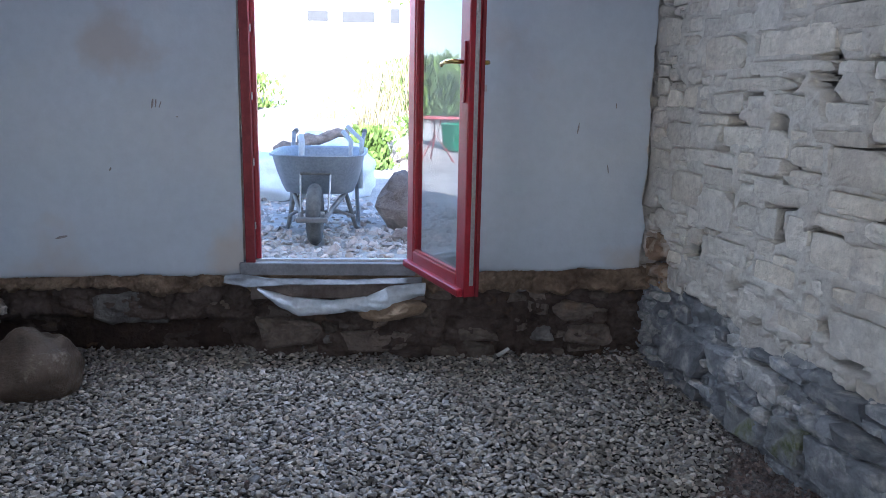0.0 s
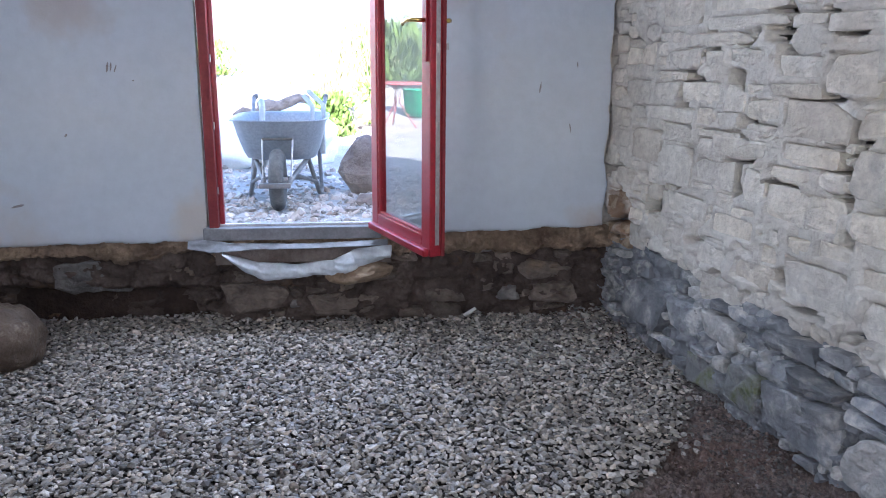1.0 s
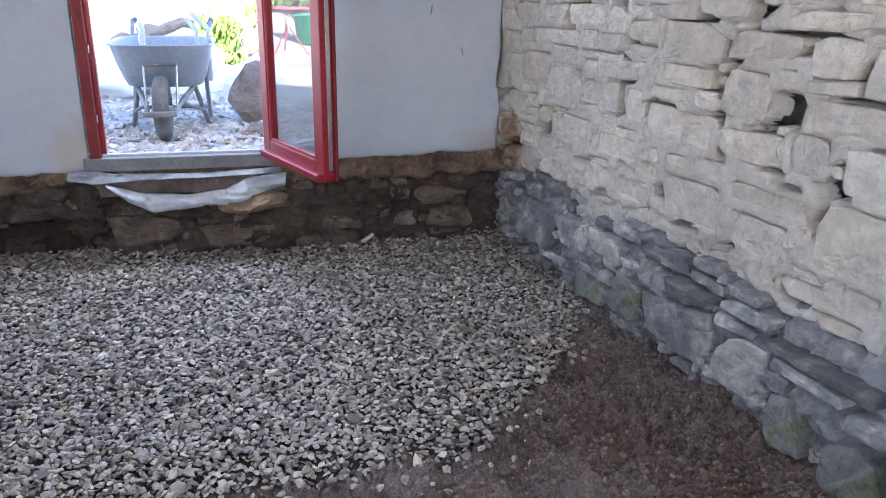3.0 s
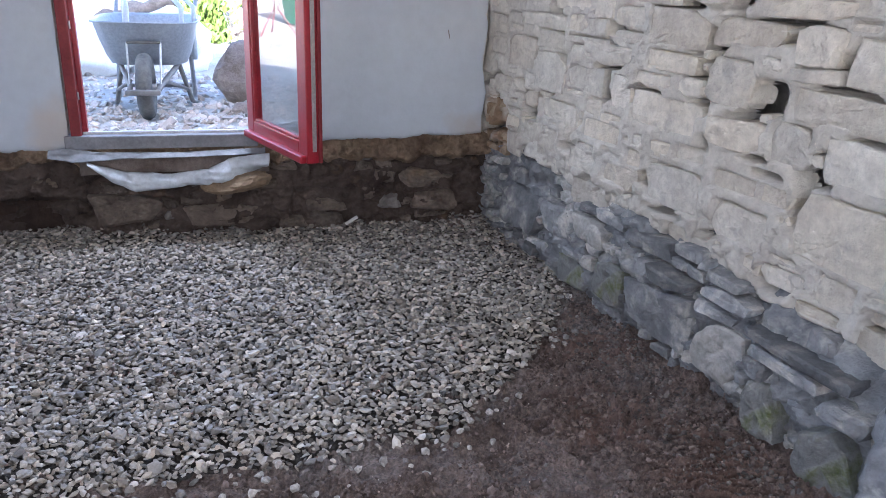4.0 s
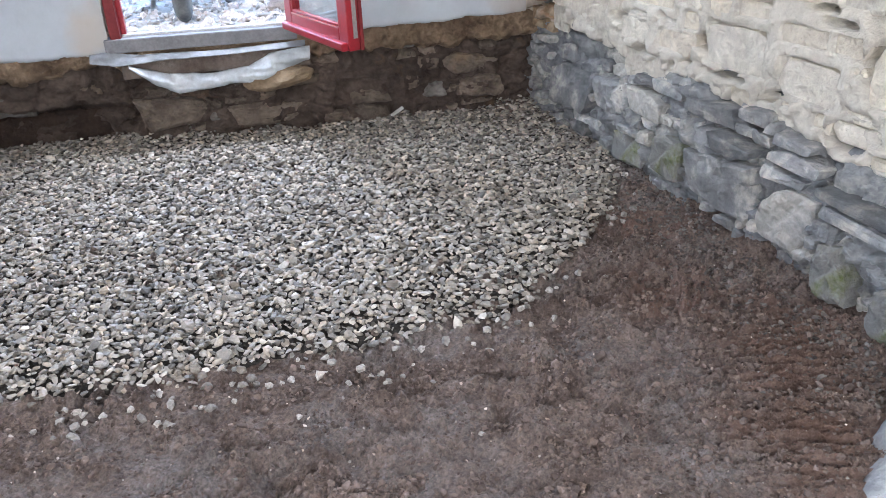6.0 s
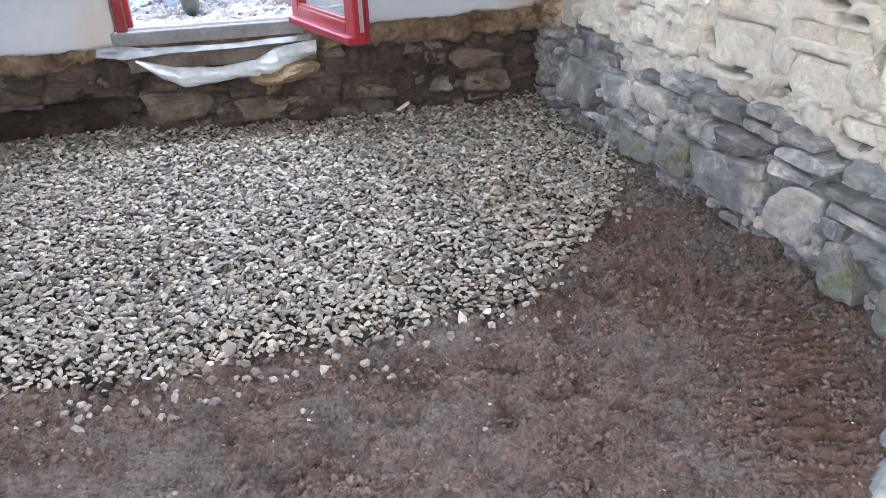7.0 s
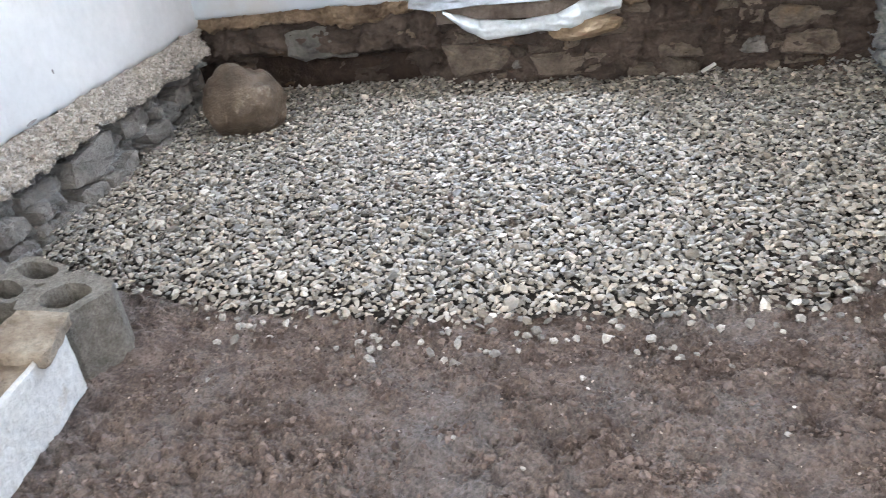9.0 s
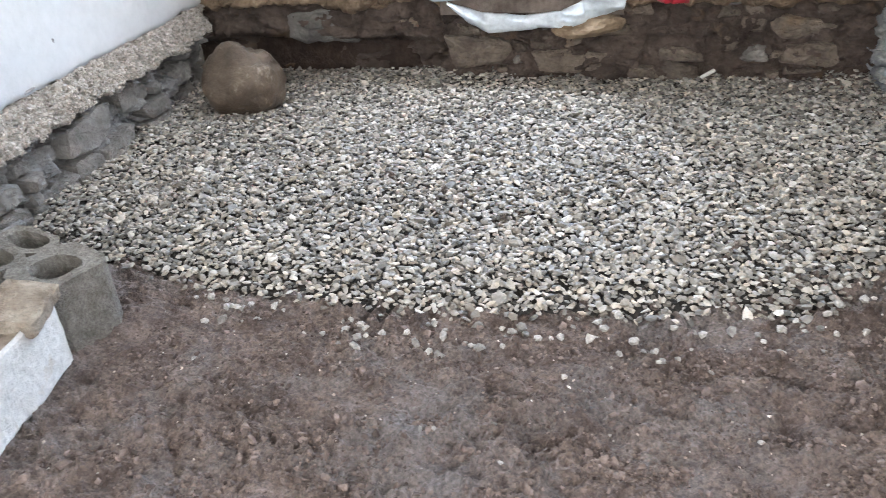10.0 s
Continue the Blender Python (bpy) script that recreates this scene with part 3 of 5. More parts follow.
def relief(name, u0, u1, v0, v1, du, dv, place, depth, mat, kind="structure", label="", parent=None, smooth=True, gone=None):
    """A sheet over u, v, set in the world by place(u, v, w) with w = depth(u, v); left open where gone(u, v, w)."""
    nu, nv = max(1, round((u1 - u0) / du)), max(1, round((v1 - v0) / dv))
    verts, void = [], set()
    for j in range(nv + 1):
        for i in range(nu + 1):
            u, v = u0 + (u1 - u0) * i / nu, v0 + (v1 - v0) * j / nv
            w = depth(u, v)
            if gone and gone(u, v, w):
                void.add((i, j))
            verts.append(place(u, v, w))
    faces = [(j * (nu + 1) + i, j * (nu + 1) + i + 1, (j + 1) * (nu + 1) + i + 1, (j + 1) * (nu + 1) + i) for j in range(nv) for i in range(nu) if (i, j) not in void]
    ob = obj(name, verts, faces, mat, parent, label, smooth)
    if kind:
        tagged(ob, kind=kind)
    return ob


# ---- the room: floor, walls, ceiling ----
def gravel_edge(x):
    """The near edge of the gravel bed, as y over x."""
    if x < 0.3:
        return 1.98 + 0.10 * max(0.0, -x - 1.3) ** 1.2 * 3 - 0.07 * math.exp(-((x + 0.75) / 0.35) ** 2) + 0.03 * noise.noise(Vector((x * 4, 0, 0)))
    return 2.04 + (x - 0.3) * 0.62 + 0.62 * (x - 0.3) ** 2 + 0.03 * noise.noise(Vector((x * 4, 0, 0)))


def gravel_height(x, y):
    d = y - gravel_edge(x)
    if d <= 0:
        return -0.02
    h = 0.035 * min(1.0, d / 0.15) + 0.014 * fbm(x, y, 5.0, 1.8)
    h += 0.05 * math.exp(-((x + 0.82) / 0.22) ** 2 - ((y - 4.05) / 0.2) ** 2)
    return h + 0.01 * min(1.0, d)


def soil_height(x, y):
    h = 0.018 * fbm(x, y, 0.0, 2.4) + 0.034 * max(0.0, rubble(x, y, 26.0, 2.0, 1.0) - 0.05) * max(0.0, noise.noise(Vector((x * 2.9, y * 2.9, 14))) + 0.15) + 0.024 * fbm(x, y, 6.0, 36.0, 3) * max(0.12, min(1.0, 0.45 + 1.6 * noise.noise(Vector((x * 3.1, y * 3.1, 21))))) + 0.040 * fbm(x, y, 3.0, 11.0) * (0.5 + 0.8 * max(0.0, noise.noise(Vector((x * 2.2, y * 2.2, 4)))))
    h += 0.034 * max(0.0, fbm(x, y, 9.0, 22.0)) * (0.6 + 2.5 * max(0.0, noise.noise(Vector((x * 1.7, y * 1.7, 8)))))
    w = math.exp(-((x - 0.93 - 0.35 * (y - 1.6)) / 0.19) ** 2 - ((y - 1.58) / 0.36) ** 2)
    h *= 1 - 0.6 * min(1.0, w)
    h += 0.036 * w * (0.8 + 0.6 * noise.noise(Vector((x * 22, y * 22, 1)))) * math.sin((y * 0.93 + x * 0.35) * 2 * math.pi / 0.036 + 1.5 * noise.noise(Vector((x * 9, y * 9, 3))))
    h += 0.07 * min(1.2, max(0.0, (x - 0.98) / 0.3)) ** 1.5 * (1 if y < 3.4 else 0.4)
    if y > 3.7:
        h += 0.10 * min(1.0, (y - 3.7) / 0.4) * max(0.0, (x - 0.2))
    return h


relief("floor", -2.4, 1.5, 0.9, 3.0, 0.0066, 0.0066, lambda u, v, w: (u, v, w), soil_height, M["soil"], label="trodden brown soil floor with crumbs and rake marks", smooth=False)
relief("floor_far", -2.6, 1.6, 3.0, 4.2, 0.014, 0.014, lambda u, v, w: (u, v, w), soil_height, M["soil"], label="damp brown soil along the footing")
relief("floor_rear", -2.6, 1.6, -2.1, 0.9, 0.15, 0.15, lambda u, v, w: (u, v, w), soil_height, M["soil"], label="trodden brown soil floor")
tagged(obj("ceiling", [(-2.7, -2.2, 2.75), (1.9, -2.2, 2.75), (1.9, 4.5, 2.75), (-2.7, 4.5, 2.75), (-2.7, -2.2, 2.9), (1.9, -2.2, 2.9), (1.9, 4.5, 2.9), (-2.7, 4.5, 2.9)],
           [(0, 1, 2, 3), (7, 6, 5, 4), (0, 4, 5, 1), (1, 5, 6, 2), (2, 6, 7, 3), (3, 7, 4, 0)], M["ceiling"]), kind="structure")


def slab(name, x0, x1, y0, y1, z0, z1, mat, label=""):
    return tagged(part(name, box(x1 - x0, y1 - y0, z1 - z0, ((x0 + x1) / 2, (y0 + y1) / 2, z0)), mat), label, kind="structure")


# unseen rear wall, behind the camera, with an opening added for the fill lamp
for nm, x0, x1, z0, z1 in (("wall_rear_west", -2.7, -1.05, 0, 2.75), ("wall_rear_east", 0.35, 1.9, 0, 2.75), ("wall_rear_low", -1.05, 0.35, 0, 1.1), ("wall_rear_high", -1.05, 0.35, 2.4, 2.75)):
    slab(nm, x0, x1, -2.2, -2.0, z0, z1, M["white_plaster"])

# door wall: plaster face, core and splayed reveals
DOOR_L, DOOR_R, SILL = -1.0, -0.16, 0.576
FACE = 3.9


def plaster_dent(u, v):
    return 0.010 * fbm(u, v, 2.0, 1.3) + 0.004 * fbm(u, v, 7.0, 6.0)


def plaster_low(u):
    return 0.485 + 0.018 * (u + 2.2) + 0.014 * noise.noise(Vector((u * 5, 0, 2))) + 0.008 * noise.noise(Vector((u * 17, 0, 2))) + 0.03 * max(0.0, u - 0.8) * 5 * 0.3


def north(u, v, w):
    return (u, FACE - w, v)


def plaster_panel(name, u0, u1, v1, low, label, ragged=False):
    nu, nv = round((u1 - u0) / 0.03), 60
    verts, faces = [], []
    for i in range(nu + 1):
        ub = u0 + (u1 - u0) * i / nu
        u = ub
        lo = low(u)
        for j in range(nv + 1):
            v = lo + (v1 - lo) * (j / nv) ** 1.3
            if ragged and i == nu:
                u = ub + 0.016 * noise.noise(Vector((3, v * 6, 1))) + 0.010 * noise.noise(Vector((3, v * 23, 1)))
            lip = -0.012 * math.exp(-(v - lo) / 0.012)
            verts.append(north(u, v, plaster_dent(u, v) + lip))
        verts.append(north(u, lo - 0.004, -0.05))
    k = nv + 2
    for i in range(nu):
        for j in range(nv):
            faces.append((i * k + j, (i + 1) * k + j, (i + 1) * k + j + 1, i * k + j + 1))
        faces.append((i * k + nv + 1, (i + 1) * k + nv + 1, (i + 1) * k, i * k))
    return tagged(obj(name, verts, faces, M["plaster"], smooth=True), label, kind="structure")


plaster_panel("wall_north_west", -2.24, DOOR_L - 0.012, 2.75, plaster_low, "blue-grey lime plaster wall with stains and scratches")
plaster_panel("wall_north_east", DOOR_R + 0.012, 0.972, 2.75, plaster_low, "blue-grey lime plaster wall with fine cracks", True)
for nm, xs in (("wall_core_west", (-2.7, -1.27, -1.012)), ("wall_core_east", (1.9, 0.1, -0.148))):
    # stone core behind the plaster, opening wider to the outside
    a, b, c = xs
    vs = [(a, 3.955, 0.47), (c, 3.955, 0.47), (b, 4.40, 0.47), (a, 4.40, 0.47)]
    vs += [(x, y, 2.75) for x, y, _ in vs]
    tagged(obj(nm, vs, [(0, 1, 2, 3), (4, 5, 6, 7), (0, 1, 5, 4), (1, 2, 6, 5), (2, 3, 7, 6), (3, 0, 4, 7)], M["lime_mortar"]), kind="structure")
slab("wall_lintel", -1.3, 0.1, 3.94, 4.40, 2.62, 2.75, M["lime_mortar"])
slab("wall_footing_core", -2.7, 1.9, 4.16, 4.40, 0.0, 0.44, M["dark_earth"])


for u, v, w, h, a in ((-1.41, 1.33, 0.010, 0.05, 12), (-1.395, 1.33, 0.008, 0.045, 8), (-1.375, 1.325, 0.006, 0.04, 20), (-1.30, 1.27, 0.012, 0.006, 0), (-1.87, 0.69, 0.07, 0.012, -14), (-1.62, 1.02, 0.01, 0.02, 30), (0.62, 1.25, 0.008, 0.06, 8), (0.80, 1.36, 0.006, 0.03, 0), (0.78, 1.05, 0.006, 0.05, -10)):
    # gouges in the plaster
    g = part("gouge", lump((w / 2, 0.004, h / 2), int(u * 100) % 97, 2, 0.4), M["gouge"], bpy.data.objects["wall_north_west" if u < -0.6 else "wall_north_east"])
    g.matrix_world = pose(u, FACE - plaster_dent(u, v), v, 0, a, 0)


# the footing under the plaster: brown lip, dark earth, rubble stones
def lip_depth(u, v):
    return 0.030 * fbm(u, v, 3.0, 8.0) + 0.015 * rubble(u, v, 38.0, 3.0, 1.0) + 0.010 * rubble(u, v, 14.0, 5.0, 1.0) + 0.006 * fbm(u, v, 5.0, 50.0)


def foot_lip_low(u):
    return 0.41 + 0.06 * noise.noise(Vector((u * 3.1, 3, 0))) + 0.05 * noise.noise(Vector((u * 9, 3, 0))) + 0.02 * noise.noise(Vector((u * 31, 3, 0)))


def strip(name, u0, u1, low, high, bulge, place, mat, label, du=0.008, nv=16, parent=None):
    """An uneven band along a wall that curls back into it at its lower edge."""
    nu = round((u1 - u0) / du)
    verts, faces = [], []
    for i in range(nu + 1):
        u = u0 + (u1 - u0) * i / nu
        lo, hi = low(u), high(u)
        for j in range(nv + 1):
            t = j / nv
            v = lo + (hi - lo) * t
            w = bulge(u, t) + lip_depth(u, v)
            verts.append(place(u, v, w))
    k = nv + 1
    for i in range(nu):
        for j in range(nv):
            faces.append((i * k + j, (i + 1) * k + j, (i + 1) * k + j + 1, i * k + j + 1))
    return tagged(obj(name, verts, faces, mat, parent, smooth=True), label, kind="structure")


strip("wall_north_lip", -2.24, 1.04, foot_lip_low, lambda u: plaster_low(u) + 0.004, lambda u, t: -0.09 * max(0.0, 1 - t / 0.3) ** 2 + 0.008 - 0.016 * t + 0.02 * noise.noise(Vector((u * 6, t * 2, 5))), north, M["brown_lip"], "crumbling brown earth mortar band under the plaster")
footing = relief("wall_north_footing", -2.6, 1.5, -0.05, 0.46, 0.012, 0.012, north, lambda u, v: -0.064 + 0.045 * rubble(u, v, 5.5, 2.0) + 0.026 * rubble(u, v, 15.0, 7.0) + 0.02 * fbm(u, v, 1.0, 5.0) + 0.008 * fbm(u, v, 1.0, 30.0) - 0.09 * max(0.0, min(1.0, (-0.95 - u) * 5)) * max(0.0, min(1.0, (0.27 - v) * 12)) * 2.2, M["footing_earth"], label="dark damp earth footing with rubble stones")
rng = random.Random(11)
for u, v, w, h, key in pack(-2.2, 1.2, 0.0, 0.44, [(-1.78, 0.22, 0.36, 0.17), (-0.42, 0.27, 0.30, 0.14), (-0.55, 0.08, 0.36, 0.13), (-0.95, 0.12, 0.3, 0.14), (0.55, 0.25, 0.3, 0.1), (0.62, 0.13, 0.24, 0.11)], (0.10, 0.28), (0.06, 0.15), 5):
    if not key and u < -1.0 and v < 0.2:
        continue
    if not key and (rng.random() < 0.68 or min(w, h) < 0.04):
        continue
    pr = -0.066 + rng.uniform(-0.02, 0.026) + (0.02 if key else 0)
    if u < -0.95:
        pr -= 0.05
    vs, fs = wall_stone(u, v, w, h, rng, pr, back=0.20, gap=0.004, edge=0.012, rug=2.5)
    # mostly dark stone to the left: shade of the hollow there put into colour
    obj("stone", [north(*q) for q in vs], fs, M["footing_grey"] if rng.random() < (0.30 if -0.9 < u < 0.5 else 0.05) else M["dark_stone"], footing, at=north(u + w / 2, v + h / 2, pr))

# right wall of coursed limestone rubble; u runs from the corner towards the camera
WA = math.atan2(0.27, 1.9)


def east(u, v, w):
    return (1.0 + math.sin(WA) * u - math.cos(WA) * w, 3.9 - math.cos(WA) * u - math.sin(WA) * w, v)


# the stones that stand out, course by course: u, v, width, height
UPPER = [
    (0.77, 1.55, 0.46, 0.12), (1.09, 1.63, 0.42, 0.09), (0.40, 1.51, 0.34, 0.15), (0.03, 1.63, 0.20, 0.14), (0.60, 1.43, 0.45, 0.06), (0.76, 1.49, 0.46, 0.06),
    (0.49, 1.34, 0.24, 0.09), (0.76, 1.36, 0.13, 0.06), (0.90, 1.36, 0.23, 0.07), (1.20, 1.31, 0.23, 0.09), (1.43, 1.27, 0.23, 0.14), (1.69, 1.31, 0.12, 0.10),
    (0.92, 1.19, 0.12, 0.10), (0.33, 1.12, 0.40, 0.07), (0.39, 1.20, 0.19, 0.09), (0.12, 1.18, 0.26, 0.12), (1.16, 1.26, 0.26, 0.05), (1.24, 1.48, 0.16, 0.06),
    (1.42, 1.47, 0.32, 0.06), (1.66, 1.42, 0.29, 0.05), (0.60, 1.21, 0.30, 0.09), (1.80, 1.25, 0.30, 0.06), (2.11, 1.26, 0.24, 0.06)]
MIDDLE = [
    (1.25, 1.12, 0.31, 0.14), (1.58, 1.15, 0.30, 0.09), (1.93, 1.13, 0.16, 0.11), (2.11, 1.09, 0.25, 0.13), (1.92, 1.08, 0.17, 0.05), (1.95, 0.97, 0.31, 0.10),
    (1.88, 0.83, 0.17, 0.14), (1.61, 0.84, 0.26, 0.10), (1.59, 0.97, 0.20, 0.15), (1.26, 1.04, 0.28, 0.07), (0.87, 1.02, 0.32, 0.08), (1.05, 1.11, 0.19, 0.05),
    (1.20, 0.97, 0.23, 0.06), (1.44, 0.97, 0.13, 0.07), (1.07, 0.86, 0.13, 0.14), (0.75, 0.89, 0.27, 0.11), (0.50, 0.86, 0.24, 0.17), (1.21, 0.83, 0.37, 0.13),
    (0.73, 1.08, 0.30, 0.04), (1.04, 1.17, 0.20, 0.08), (0.20, 0.92, 0.28, 0.16), (0.08, 0.78, 0.20, 0.10)]
LOWER = [
    (1.34, 0.57, 0.32, 0.16), (1.07, 0.57, 0.24, 0.10), (1.68, 0.70, 0.21, 0.08), (1.70, 0.54, 0.26, 0.14), (2.03, 0.58, 0.34, 0.22), (2.08, 0.82, 0.29, 0.14),
    (0.41, 0.60, 0.33, 0.11), (0.82, 0.57, 0.21, 0.10), (2.08, 0.43, 0.20, 0.05), (2.30, 0.40, 0.20, 0.09), (0.55, 0.73, 0.30, 0.10), (0.90, 0.71, 0.28, 0.10)]
HOLES = ((1.575, 0.955, 0.026, 0.028), (1.855, 1.02, 0.055, 0.045), (1.73, 0.948, 0.035, 0.010), (2.24, 0.405, 0.05, 0.022), (2.22, 0.955, 0.06, 0.012), (0.08, 0.89, 0.015, 0.03), (1.00, 0.985, 0.04, 0.030), (1.88, 1.235, 0.12, 0.008), (1.46, 0.558, 0.09, 0.010), (0.96, 1.315, 0.035, 0.03),
         (1.05, 1.15, 0.03, 0.012), (1.56, 1.045, 0.03, 0.016), (1.83, 0.835, 0.05, 0.008), (1.90, 0.80, 0.05, 0.010), (2.08, 1.10, 0.03, 0.012), (1.18, 1.46, 0.05, 0.012),
         (1.38, 1.265, 0.09, 0.007), (1.68, 1.26, 0.02, 0.035), (1.86, 1.195, 0.09, 0.010), (1.06, 1.175, 0.04, 0.012), (0.72, 1.30, 0.04, 0.016))
rng = random.Random(4)
STONES = []
for u, v, w, h, key in pack(0.0, 2.6, 0.42, 2.0, UPPER + MIDDLE + LOWER, (0.11, 0.30), (0.05, 0.13), 21):
    if any(abs(u + w / 2 - hu) < ru + w / 2 - 0.006 and abs(v + h / 2 - hv) < rv + h / 2 - 0.006 for hu, hv, ru, rv in HOLES) and not key:
        continue
    if not key and (min(w, h) < 0.035 or rng.random() < (0.45 if v < 0.60 else 0.12)):
        continue
    STONES.append((u, v, w, h, key))
def foot_top(u):
    """How high the grey wash reaches on the wall."""
    return 0.53 - 0.055 * u + 0.05 * noise.noise(Vector((u * 2.7, 1, 1))) + 0.03 * noise.noise(Vector((u * 9, 1, 1)))


# which stone covers each 6 mm cell of the wall, and how far from its border
CELL = 0.006
cover, border = np.zeros((450, 300), int), np.zeros((450, 300))
for k, (u, v, w, h, key) in enumerate(STONES):
    i0, i1, j0, j1 = int(u / CELL), int((u + w) / CELL), int((v - 0.3) / CELL), int((v + h - 0.3) / CELL)
    gi, gj = np.meshgrid(np.arange(max(i0, 0), min(i1, 450)), np.arange(max(j0, 0), min(j1, 300)), indexing="ij")
    cover[gi, gj] = k + 1
    border[gi, gj] = np.minimum(np.minimum(gi - i0, i1 - 1 - gi), (gj - j0) * 0.6)


def mortar_depth(u, v):
    """Lime mortar, nearly flush and smeared over the stones' edges, with open joints here and there."""
    w = 0.009 + 0.009 * max(0.0, min(1.0, (0.85 - v) / 0.2)) + 0.016 * fbm(u, v, 0.0, 4.5) + 0.007 * fbm(u, v, 2.0, 24.0) + 0.016 * rubble(u, v, 10.0, 6.0, 1.2) * max(0.0, min(1.0, 1.5 - (v - 0.42) / 0.25))
    i, j = min(449, max(0, int(u / CELL))), min(299, max(0, int((v - 0.3) / CELL)))
    if cover[i, j] and border[i, j] > 2:
        w -= 0.03
    else:
        w -= 1.1 * min(0.09, max(0.0, noise.noise(Vector((u * 5.5, v * 9.0, 31))) - 0.16))
    w -= 0.12 * max(0.0, min(1.0, (foot_top(u) + 0.03 - v) / 0.05))
    for hu, hv, ru, rv in HOLES:
        w -= 0.20 * math.exp(-(((u - hu) / ru) ** 4) - ((v - hv) / rv) ** 4)
    return w


wall_east = relief("wall_east", -0.05, 2.62, 0.36, 2.1, 0.0085, 0.0085, east, mortar_depth, M["lime_mortar"], label="cream limestone rubble wall with crumbling lime mortar", gone=lambda u, v, w: w < -0.055 and v > foot_top(u) + 0.04)
slab("wall_east_top", 1.02, 1.62, 1.3, 4.2, 2.05, 2.75, M["lime_mortar"])
for nm, y0, y1, z0, z1 in (("wall_east_core", 0.95, 4.4, 0, 2.75), ("wall_east_core_rear", -2.2, -0.35, 0, 2.75), ("wall_east_core_low", -0.35, 0.95, 0, 0.95), ("wall_east_core_high", -0.35, 0.95, 2.3, 2.75)):
    slab(nm, 1.62, 1.9, y0, y1, z0, z1, M["lime_mortar"])
for u, v, w, h, key in STONES:
    pr = rng.uniform(-0.004, 0.012) + (0.005 if key else 0) - (0.006 if v < 0.62 and not key else 0)
    vs, fs = wall_stone(u, v, w, h, rng, pr, gap=rng.choice((0.001, 0.002, 0.003, 0.006)))
    rusty = u + w / 2 < 0.17 and 0.44 < v + h / 2 < 0.74
    obj("stone", [east(*q) for q in vs], fs, M["rust_stain"] if rusty else M["limestone"], wall_east, at=east(u + w / 2, v + h / 2, pr))


# its grey, cement-washed foot, which bulges into the room and is undercut at the soil
def foot_out(u, v):
    b = 0.035 * u + 0.03 * math.sin(min(1.0, max(0.0, v / 0.42)) * math.pi) * (0.3 + 0.5 * u) - 0.020
    return b - 0.04 * max(0.0, 0.12 - v) / 0.12 - 0.06 * max(0.0, (v - foot_top(u)) / 0.05)


def foot_relief(u, v):
    """Thin beds that break off in steps, rubbed over with cement."""
    bed = v * 17 + 0.9 * fbm(u, v, 2.0, 3.0) + 0.25 * u
    step = bed - math.floor(bed)
    w = foot_out(u, v) - 0.016 + 0.014 * (noise.cell(Vector((math.floor(bed) * 3.7, math.floor(u * 5 + noise.cell(Vector((math.floor(bed), 0, 4))) * 3), 1)))) + 0.010 * (step - 0.5)
    return w + 0.022 * rubble(u, v, 9.0, 4.0, 1.3) + 0.026 * fbm(u, v, 4.0, 7.0) + 0.010 * fbm(u, v, 6.0, 34.0)


wall_foot = relief("wall_east_footing", -0.1, 2.75, -0.05, 0.64, 0.0085, 0.0085, east, foot_relief, M["grey_mortar"], label="grey cement-washed rubble foot of the wall")
FOOT = [
    (1.33, 0.40, 0.26, 0.07), (1.60, 0.45, 0.14, 0.05), (1.53, 0.33, 0.20, 0.06), (1.38, 0.11, 0.37, 0.19), (1.79, 0.11, 0.22, 0.20), (2.06, 0.05, 0.13, 0.18),
    (2.29, 0.02, 0.18, 0.20), (2.34, 0.26, 0.16, 0.06), (1.14, 0.11, 0.21, 0.18), (0.83, 0.07, 0.28, 0.14), (1.62, 0.27, 0.15, 0.06), (2.02, 0.34, 0.40, 0.04),
    (2.05, 0.29, 0.27, 0.045), (0.67, 0.24, 0.26, 0.15), (0.96, 0.31, 0.24, 0.10), (0.28, 0.18, 0.36, 0.20), (1.10, 0.42, 0.20, 0.05), (1.78, 0.37, 0.22, 0.05)]
MOSSY = {(2.06, 0.05), (2.29, 0.02), (1.14, 0.11), (0.83, 0.07)}
rng = random.Random(8)
for u, v, w, h, key in pack(0.0, 2.75, 0.0, 0.58, FOOT, (0.08, 0.22), (0.04, 0.11), 33):
    if not key and (rng.random() < 0.45 or min(w, h) < 0.035 or v + h > foot_top(u + w / 2) + 0.05):
        continue
    pr = foot_out(u + w / 2, min(v + h / 2, foot_top(u + w / 2))) + rng.uniform(-0.014, 0.028) + (0.012 + 0.02 * (h < 0.08) if key else 0)
    vs, fs = wall_stone(u, v, w, h, rng, pr, back=0.14, gap=0.003, edge=0.010, rug=1.8)
    mat = M["mossy"] if (u, v) in MOSSY else M["lime_stone"] if rng.random() < 0.16 else M["grey_stone"]
    obj("stone", [east(*q) for q in vs], fs, mat, wall_foot, at=east(u + w / 2, v + h / 2, pr))

# plastered end of the right wall, over a bulging stone base
def pillar_face(u, v):
    return 0.02 + 0.20 * min(1.0, max(0.0, u - 2.57) / 0.03) ** 0.5 + 0.014 * fbm(u, v, 2.0, 3.0) + 0.005 * fbm(u, v, 2.0, 14.0) - 0.06 * math.exp(-(v - 0.33) / 0.012)


relief("wall_east_pillar", 2.57, 2.95, 0.33, 2.75, 0.012, 0.02, east, pillar_face, M["whitewash"], label="whitewashed rough plaster end of the rubble wall")
relief("wall_east_parapet", 2.95, 4.3, 0.33, 0.95, 0.04, 0.04, east, pillar_face, M["whitewash"], label="whitewashed plaster under a side window")
